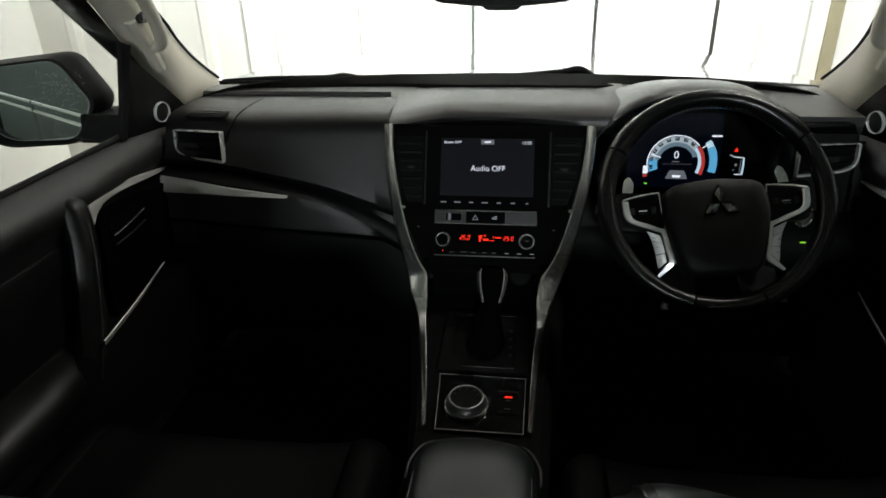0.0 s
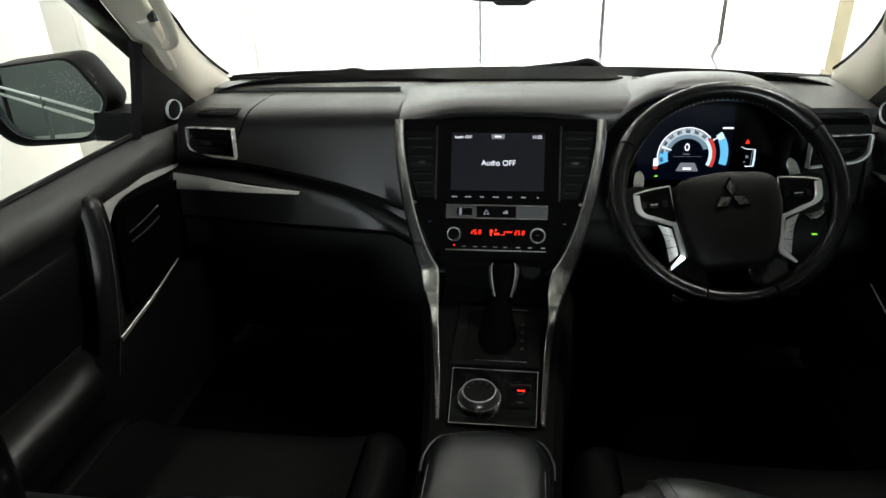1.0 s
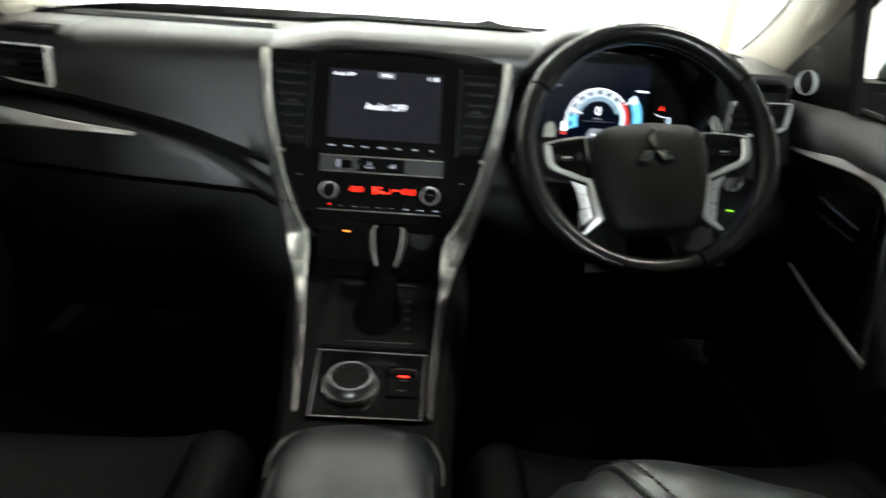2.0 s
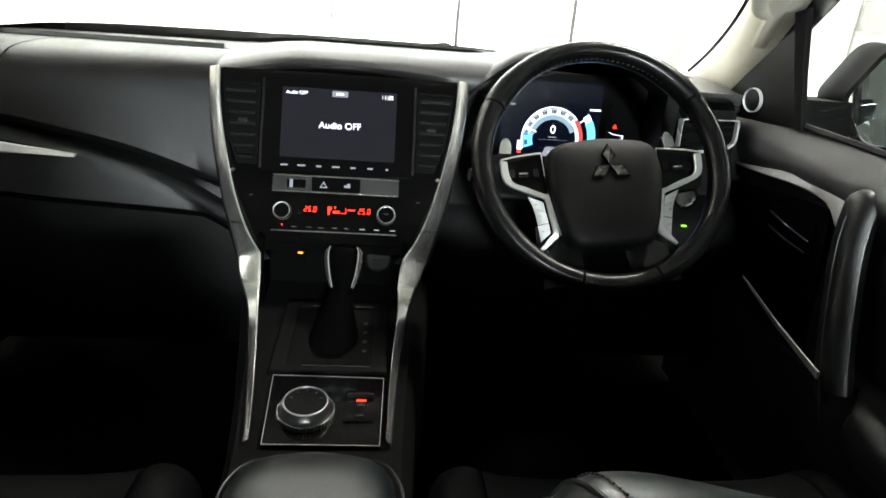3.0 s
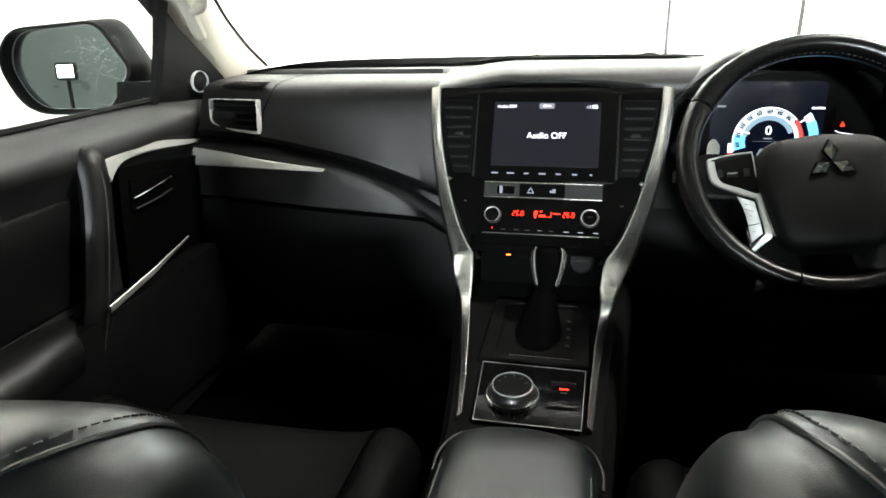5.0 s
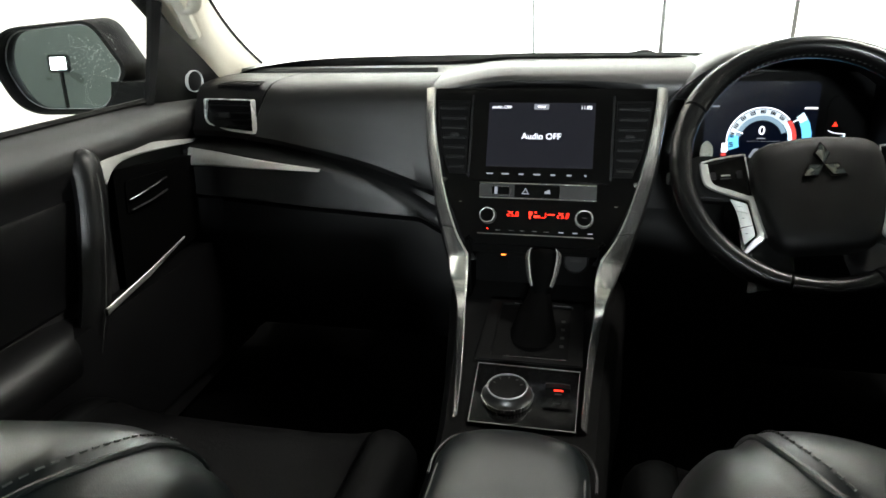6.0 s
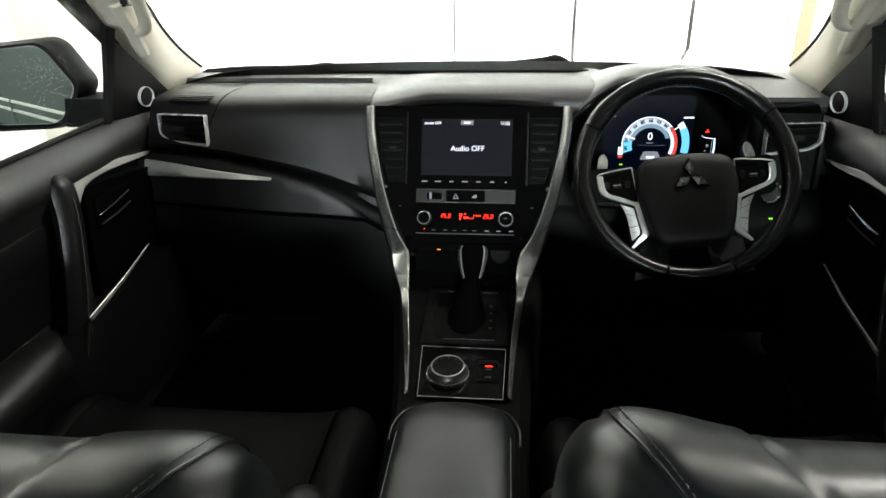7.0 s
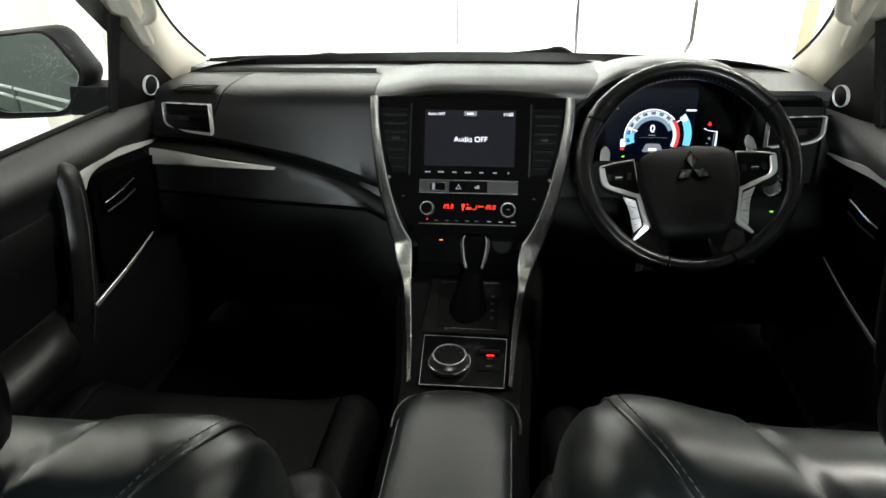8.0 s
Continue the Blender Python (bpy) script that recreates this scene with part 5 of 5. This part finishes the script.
ch = [(0.0125 + sx * w, y, z) for sx, w, y, z in ((-1, 0.092, 0.70, 0.748), (-1, 0.0905, 0.735, 0.750), (-1, 0.072, 0.766, 0.752), (-1, 0.03, 0.776, 0.752), (1, 0.03, 0.776, 0.752), (1, 0.072, 0.766, 0.752), (1, 0.0905, 0.735, 0.750), (1, 0.092, 0.70, 0.748))]
part("chrome_edge", tube(smooth_path(ch, 6), 0.0017, 8), GUNMETAL, arm, "bright chrome front edge")
for s in (-1, 1):
    part("lid_seam", tube([(0.0125 + s * 0.0787, y, 0.7725 - 0.10 * (y - 0.58) ** 2) for y in span(0.37, 0.69, 8)], 0.0009, 6), THREAD, arm)

# ---- doors ----


def door(s, name, label, group):
    def P(d, y, z):
        return Vector((MID + s * d, y, z - 0.004 * s))

    ob = thing(name, P(0.75, 0.7, 0.5), label, "car door", group, "structure")
    # main card: shoulder at the sill, hollow, lower bulge
    rows = []
    for y in span(0.06, 1.36, 27):
        k = 0.012 * ease(y, 1.0, 1.3)
        rows.append([P(d + k, y, z) for d, z in ((0.80, 0.52), (0.66, 0.52), (0.655, 0.62), (0.672, 0.72), (0.69, 0.80), (0.692, 0.90), (0.688, 0.985), (0.672, 1.012), (0.668, 1.03), (0.676, 1.052), (0.69, 1.068), (0.708, 1.077 + 0.008 * (y - 0.8)), (0.73, 1.07), (0.80, 1.02))])
    part("card", rings(rows), DOOR_SKIN, ob, "black door card")
    # the insert's darker skin stands for shade on the card's lower part
    rows = []
    for y in span(0.08, 0.925, 12):
        rows.append([P(d, y, z) for d, z in ((0.70, 0.975), (0.687, 0.972), (0.684, 0.966), (0.687, 0.90), (0.686, 0.82), (0.70, 0.80))])
    part("card_insert", rings(rows), SHADED_SKIN, ob, "upholstered door insert, darkened for shade")
    part("sill_seal", tube([P(0.712, y, 1.079 + 0.008 * (y - 0.8)) for y in span(0.06, 1.17, 6)], 0.006, 6), RUBBER, ob)
    part("outer_skin", rings([[P(d, y, z) for d, z in ((0.80, 0.5), (0.86, 0.6), (0.87, 0.85), (0.84, 0.98), (0.80, 1.02))] for y in (0.05, 0.7, 1.36)]), PAINT, ob)
    part("belt_strip", tube([P(0.812, y, 1.03) for y in (0.05, 0.5, 0.9, 1.16)], 0.011, 8), CHROME, ob, "chrome strip under the window")
    # sail panel with the small loudspeaker
    sail = [(1.165, 1.078), (1.36, 1.06), (1.40, 1.09), (1.34, 1.135), (1.215, 1.222), (1.195, 1.235)]
    a = [P(0.708 - 0.16 * (z - 1.08) - 0.06 * (y - 1.15), y, z) for y, z in sail]
    b = [p + Vector((s * 0.009, 0.004, 0)) for p in a]
    part("sail_panel", rings([a, b]), SOFT, ob, "dark corner panel")
    part("window_post", ribbon([P(0.706, 1.176, 1.075), P(0.69, 1.192, 1.16), P(0.676, 1.208, 1.245)], [P(0.712, 1.163, 1.075), P(0.70, 1.178, 1.16), P(0.69, 1.193, 1.255)], (-s, -0.2, 0), 0.008), RUBBER, ob)
    sp = P(0.694, 1.294, 1.102)
    up, face = Vector((s * -0.1, 0.1, 1)), Vector((-s * 0.96, -0.2, 0.0))
    m = plane_matrix(sp + face * 0.009, up.cross(face), up)
    tw = part("tweeter", lathe([(0.0187, -0.006), (0.0206, -0.006), (0.0209, -0.001), (0.0201, 0.0012), (0.0189, -0.001)], m, 32, True), BUTTON, ob, "small loudspeaker in a bright ring")
    part("grille", lathe([(0.0205, -0.006), (0.0205, -0.003), (0.012, -0.001), (0.001, 0.0)], m, 24), HARD, tw)
    # silver trim: forward arm, then a thin edge down the pull
    a_ = smooth_path([P(0.692, 1.29, 0.992), P(0.682, 1.19, 1.008), P(0.680, 1.08, 1.026), P(0.680, 1.0, 1.038), P(0.680, 0.966, 1.036)], 4)
    b_ = smooth_path([P(0.692, 1.29, 0.988), P(0.680, 1.19, 0.997), P(0.677, 1.08, 1.006), P(0.674, 1.015, 1.003), P(0.672, 0.982, 0.98)], 4)
    part("upper_trim", ribbon(a_, b_, (-s, 0, 0.2), 0.006), TRIM, ob, "satin silver door trim")
    c_ = smooth_path([P(0.678, 0.966, 1.034), P(0.672, 0.968, 0.985), P(0.668, 0.952, 0.92), P(0.660, 0.922, 0.86), P(0.650, 0.885, 0.818)], 4)
    d_ = smooth_path([P(0.678, 0.986, 1.028), P(0.673, 0.977, 0.985), P(0.669, 0.957, 0.92), P(0.661, 0.926, 0.86), P(0.651, 0.889, 0.818)], 4)
    part("pull_trim", ribbon(c_, d_, (-s, 0, 0), 0.004), TRIM, ob)
    # padded pull
    path = smooth_path([P(0.685, 0.953, 1.036), P(0.672, 0.948, 1.02), P(0.664, 0.938, 0.97), P(0.660, 0.918, 0.90), P(0.658, 0.892, 0.82), P(0.664, 0.870, 0.75), P(0.675, 0.86, 0.70)], 4)
    part("door_pull", tube(path, lambda t: 0.026 * min(1, 0.45 + 4 * t), 12, 0.8, (s, 0, 0.1)), PULL, ob, "padded leather door pull")
    part("pull_seam", tube([p + Vector((-s * 0.0255, -0.008, 0)) for p in path[5:-3]], 0.0009, 6), THREAD, ob)
    # recess panel with the inner handle, its shade put into the colour
    rp = rounded([(0.985, 0.79), (1.20, 0.815), (1.24, 0.97), (1.01, 0.995)], 0.01)
    part("recess_panel", rings([[P(0.690, y, z) for y, z in rp], [P(0.677, y, z) for y, z in rp]]), RECESS_SHADE, ob)
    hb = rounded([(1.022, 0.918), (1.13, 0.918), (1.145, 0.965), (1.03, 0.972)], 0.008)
    bez = part("handle_bowl", rings([[P(0.684, y, z) for y, z in hb], [P(0.6745, y, z) for y, z in hb]]), RECESS_SHADE, ob)
    part("inner_handle", tube([P(0.671, 1.028, 0.9415), P(0.668, 1.05, 0.9445), P(0.667, 1.09, 0.9495), P(0.669, 1.13, 0.954)], 0.0021, 8, 0.9), CHROME, bez, "chrome inner handle")
    part("lower_edge", tube([P(0.671, 1.03, 0.923), P(0.669, 1.08, 0.926), P(0.671, 1.13, 0.931)], 0.0016, 6), GUNMETAL, bez)
    # pocket strip
    part("pocket_trim", ribbon([P(0.630, 0.878, 0.817), P(0.632, 0.99, 0.833), P(0.642, 1.11, 0.849)], [P(0.638, 0.888, 0.800), P(0.640, 1.0, 0.818), P(0.648, 1.115, 0.842)], (-s, -0.1, 0.4), 0.005), TRIM, ob, "satin silver pocket edge")
    part("pocket", rings([[P(d, y, z) for d, z in ((0.70, 0.56), (0.635, 0.58), (0.63, 0.70), (0.645, 0.795 + 0.03 * (y - 0.9)), (0.70, 0.795 + 0.03 * (y - 0.9)))] for y in (0.3, 0.9, 1.1, 1.2)]), SHADED_SKIN, ob)
    # armrest behind the pull
    rows = []
    for y in span(0.10, 0.872, 14):
        e = max(0, (y - 0.80) / 0.072)
        q = math.sqrt(max(0, 1 - e * e)) * 0.9 + 0.1
        rows.append([P(d, y, z) for d, z in ((0.71, 0.72), (0.69 - 0.050 * q, 0.73), (0.69 - 0.062 * q, 0.755), (0.69 - 0.064 * q, 0.775), (0.69 - 0.060 * q, 0.79), (0.69 - 0.050 * q, 0.801 - 0.01 * e), (0.69 - 0.036 * q, 0.808 - 0.012 * e), (0.69 - 0.018 * q, 0.811 - 0.012 * e), (0.69, 0.812 - 0.01 * e), (0.71, 0.81))])
    part("armrest_pad", rings(rows), PULL, ob, "leather armrest pad")
    part("armrest_seam", tube([P(0.642, y, 0.799) for y in span(0.12, 0.80, 6)], 0.0009, 6), THREAD, ob)
    for z0, z1 in ((0.982, 1.002), (0.95, 0.962)):
        part("card_groove", tube([P(0.6885, y, z) for y, z in ((0.1, z0 - 0.02), (0.6, z0), (0.93, z1))], 0.003, 6), DARK, ob)
    w = part("window_pane", sheet([[P(0.72 - 0.085 * t, y0 + (y1 - y0) * f, 1.07 + 0.55 * t) for f in np.linspace(0, 1, 5)] for t, y0, y1 in ((0.0, 0.08, 1.17), (0.36, 0.08, 1.19), (0.7, 0.08, 0.86), (1.0, 0.08, 0.56))], 0.004), WINDOW, ob, "clear side window")
    w.visible_shadow = False
    return ob


door(-1, "door_1", "black passenger door card with silver trim and tweeter", "front doors")
door(1, "door_2", "black driver door card with silver trim and tweeter", "front doors")


def rear_side(s, name):
    """The flank behind the front door, under the rear windows."""
    def P(d, y, z):
        return Vector((MID + s * d, y, z))

    ob = thing(name, P(0.84, -0.9, 0.5), "graphite rear car flank with a chrome strip", "car body", "", "structure")
    part("outer_skin", rings([[P(d, y, z) for d, z in ((0.80, 0.5), (0.86, 0.6), (0.87, 0.85), (0.84, 0.98), (0.80, 1.02))] for y in (-1.47, -0.8, 0.043)]), PAINT, ob)
    part("belt_strip", tube([P(0.812, y, 1.03) for y in (-1.47, -1.0, -0.5, 0.045)], 0.011, 8), CHROME, ob, "chrome strip under the window")


rear_side(-1, "car_flank_1")
rear_side(1, "car_flank_2")

# ---- wing mirrors ----


def wing_mirror(s, label):
    def X(d):
        return MID + s * d

    ob = thing("wing_mirror", (X(0.92), 1.26, 1.04), label, "wing mirror", "wing mirrors")
    out = rounded([(-0.145, 0.02), (-0.115, 0.085), (0.075, 0.098), (0.135, 0.002), (0.08, -0.082), (-0.10, -0.078)], [0.05, 0.05, 0.03, 0.02, 0.03, 0.06], 6)
    out = [(x * 0.875, y * 0.97) for x, y in out]
    o = out if s < 0 else [(-x, y) for x, y in out][::-1]
    m = plane_matrix((X(0.915 if s < 0 else 0.932), 1.222, 1.130 if s < 0 else 1.112), (1, -s * 0.39, 0), (0, 0.06, 1))
    rows = []
    for f, w in ((0.915, -0.052), (0.925, -0.03), (0.935, -0.004), (0.95, 0.003), (0.985, 0.006), (1.0, 0.0), (1.03, -0.02), (1.02, -0.06), (0.9, -0.10), (0.6, -0.13), (0.2, -0.14)):
        shift = 0.0 if len(rows) < 6 else -s * min(0.022, 0.4 * abs(w))
        rows.append([m @ Vector((x * f + shift, y * f + (0.0 if w > -0.03 else 0.004), w)) for x, y in o])
    part("housing", rings(rows), MIRROR_GREY, ob, "dark grey housing", 50)
    part("rim", frame_plate([(x * 0.985, y * 0.985) for x, y in o], [(x * 0.94 + s * 0.003, y * 0.935) for x, y in o], m @ Matrix.Translation((0, 0, 0.0)), 0.008, 0.002), RUBBER, ob)
    turn = 0.25 if s < 0 else 0.37
    g = plane_matrix(m @ Vector((0.004 * -s, 0.002, -0.014 if s < 0 else -0.006)), (1, -s * turn, 0), (0, 0.044, 1))
    part("reflector", prism([(x * 0.905 + s * 0.004, y * 0.9) for x, y in o], g, 0.003), MIRROR, ob, "mirror glass")
    part("glass_edge", frame_plate([(x * 0.913 + s * 0.004, y * 0.91) for x, y in o], [(x * 0.899 + s * 0.004, y * 0.892) for x, y in o], g, 0.0036), EDGE_LINE, ob, "bright edge of the mirror glass")
    if s < 0:
        drops = bmesh.new()
        rnd = random.Random(5)
        for k in range(280):
            x, y, r = rnd.gauss(-s * 0.045, 0.032), rnd.gauss(0.032, 0.026), rnd.uniform(0.0004, 0.0011)
            if abs(x) < 0.1 and abs(y) < 0.066:
                bmesh.ops.create_icosphere(drops, subdivisions=1, radius=r, matrix=g @ Matrix.Translation((x, y, 0.003)) @ Matrix.Diagonal((1, 1.2, 0.6, 1)))
        tagged(part("water_drops", drops, DROP, ob, "water drops on the mirror glass"), kind="stuff")
    part("foot", rings([[(X(d), y, z) for y, z in ((1.235, 1.055), (1.34, 1.05), (1.35, 1.105), (1.25, 1.11))] for d in (0.735, 0.78, 0.84)]), RUBBER, ob)
    return ob


wing_mirror(-1, "dark grey wing mirror outside the side window")
wing_mirror(1, "dark grey wing mirror outside the driver window")

# ---- seats ----


def seat(cx, s, top, ytop, crown, half, seams, label):
    """s: the side of the car; the inner shoulder faces the middle."""
    ob = thing("front_seat", (cx, 0.55, 0.49), label, "car seat", "front seats")
    HALF, R, SEAMS_AT = half, 0.056, seams

    N = 13

    def seam_at(p, f):
        """Distance of a seam from the middle, at f from the front foot (0) over the top to the rear foot (1)."""
        return p - 0.085 * ease(f, 0.38, 0.95) + 0.01

    def point(dx, k, lift=0.0):
        a = abs(dx)
        e = max(0, a - (HALF - R))
        drop = R - math.sqrt(max(0, R * R - e * e))
        zt = top - drop * 0.95 - 0.012 * (a / HALF) ** 2 + crown * math.exp(-((a - 0.215) / 0.07) ** 2)
        th = 0.078 - 0.05 * (drop / R) ** 1.5
        f = k / (N + 7)
        for p, deep in zip(SEAMS_AT, (0.005, 0.009)):
            lift -= deep * math.exp(-((a - seam_at(p, f)) / 0.006) ** 2)
        lift -= 0.006 * ease(seam_at(SEAMS_AT[1], f) - a, -0.004, 0.02)
        th += lift
        lean = lambda z: ytop - (z - top) * 0.26
        low = ((0.66, 1.0), (0.8, 1.05), (0.92, 1.02), (zt - 0.07, 0.98))
        if k < 4 or k > N + 3:
            z, h = low[k] if k < 4 else low[N + 7 - k]
            return Vector((cx + dx, lean(z) + (th * h if k < 4 else -th * h), z))
        q = math.pi * (k - 3) / (N + 1)
        zz = zt - 0.07 + (0.07 + lift) * math.sin(q)
        return Vector((cx + dx, lean(zz) + th * 0.98 * math.cos(q), zz))

    back = part("backrest", rings([[point(x, k) for k in range(N + 8)] for x in span(-HALF + 0.0005, HALF - 0.0005, 131)]), LEATHER, ob, "padded leather backrest", 70)
    for sg in (-1, 1):
        def on_seam(k, off, lift):
            return point(sg * (seam_at(SEAMS_AT[0], k / (N + 7)) - off), k, lift)

        part("piping", tube(smooth_path([on_seam(k, 0.006, 0.0003) for k in range(3, N + 7)], 3), 0.0016, 6), LEATHER, back, "raised leather seam")
        pts = smooth_path([on_seam(k, 0.0125, 0.0004) for k in range(5, N + 5)], 3)
        for a, b in zip(pts, pts[1:]):
            n = max(1, round((b - a).length / 0.0065))
            for k in range(n):
                c = a + (b - a) * ((k + 0.5) / n)
                d = (b - a).normalized()
                part("stitch", tube([c - d * 0.0018, c + d * 0.0018], 0.0006, 5), THREAD, back)
    # cushion: a hollow middle between rolled sides, with a rounded front edge
    def cushion_row(y, profile, sg=1):
        f = max(0.0, (y - 0.745) / 0.075)
        drop, tuck = 0.06 * (1 - math.sqrt(max(0.0, 1 - f * f))), 1 - 0.05 * f ** 3
        return [(cx + sg * dx * tuck, y, z - drop * (z > 0.66)) for dx, z in profile]

    CY = span(0.40, 0.74, 10) + [0.757, 0.772, 0.786, 0.798, 0.808, 0.815, 0.819]
    part("cushion", rings([cushion_row(y, ((-0.192, 0.58), (-0.192, 0.735), (-0.17, 0.729), (-0.12, 0.724), (0, 0.722), (0.12, 0.724), (0.17, 0.729), (0.192, 0.735), (0.192, 0.58))) for y in CY]), SHADED_CUSHION, ob, "leather seat cushion, darkened for shade", 50)
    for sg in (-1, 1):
        part("cushion_bolster", rings([cushion_row(y, ((0.194, 0.58), (0.194, 0.7345), (0.200, 0.7385), (0.212, 0.742), (0.226, 0.740), (0.241, 0.730), (0.251, 0.711), (0.254, 0.68), (0.245, 0.58)), sg) for y in CY]), SHADED_BOLSTER, ob, "leather cushion bolster, darkened for shade", 60)
    # the wing low on the inner side of the backrest
    low_top, low_x = (0.945 if s > 0 else 0.928), cx - s * (0.252 if s > 0 else 0.262)
    low = rings([[(low_x + 0.036 * math.cos(a) * q, 0.405 + (low_top - z) * 0.12 + 0.055 * math.sin(a) * q, z) for a in np.linspace(0, 2 * math.pi, 20, endpoint=False)] for z, q in ((0.70, 1.0), (low_top - 0.08, 1.0), (low_top - 0.04, 0.95), (low_top - 0.018, 0.8), (low_top - 0.005, 0.5), (low_top, 0.15))])
    part("wing_piping", tube(smooth_path([(low_x - s * 0.004, 0.405 + 0.12 * d + 0.0562 * math.cos(d * 9) * -1, low_top - d) for d in (0.02, 0.05, 0.1, 0.16)], 4), 0.0012, 6), THREAD, ob)
    part("side_bolster", low, WING, ob, "leather side bolster", 60)
    part("base", block((cx, 0.6, 0.545), (0.42, 0.4, 0.11), 0.01), DARK, ob)
    part("side_cover", block((cx - s * 0.265, 0.45, 0.68), (0.02, 0.2, 0.1), 0.008), HARD, ob)
    hw, yc, zc = (0.136, ytop - 0.042, top + 0.095) if s < 0 else (0.1, ytop - 0.065, top + 0.125)
    rows = []
    for t in np.linspace(-1, 1, 17):
        q = (1 - abs(t) ** 4) ** 0.3 if abs(t) < 1 else 0.02
        rows.append([(cx + hw * math.copysign(abs(math.cos(a)) ** 0.75, math.cos(a)) * (0.62 + 0.38 * q) * max(q, 0.02), yc + 0.052 * math.sin(a) * max(q, 0.02), zc + 0.095 * t) for a in np.linspace(0, 2 * math.pi, 24, endpoint=False)])
    head = part("headrest", rings(rows), PULL, ob, "leather headrest", 60)
    for dx in (-0.05, 0.05):
        part("post", tube([(cx + dx, ytop - 0.03, top - 0.03), (cx + dx, ytop - 0.06, top + 0.06)], 0.006), CHROME, head)
    return ob


seat(-0.367, -1, 1.050, 0.315, 0.016, 0.264, (0.229, 0.118), "black leather passenger seat with stitched seams")
seat(0.388, 1, 1.045, 0.362, 0.030, 0.266, (0.224, 0.108), "black leather driver seat with stitched seams")
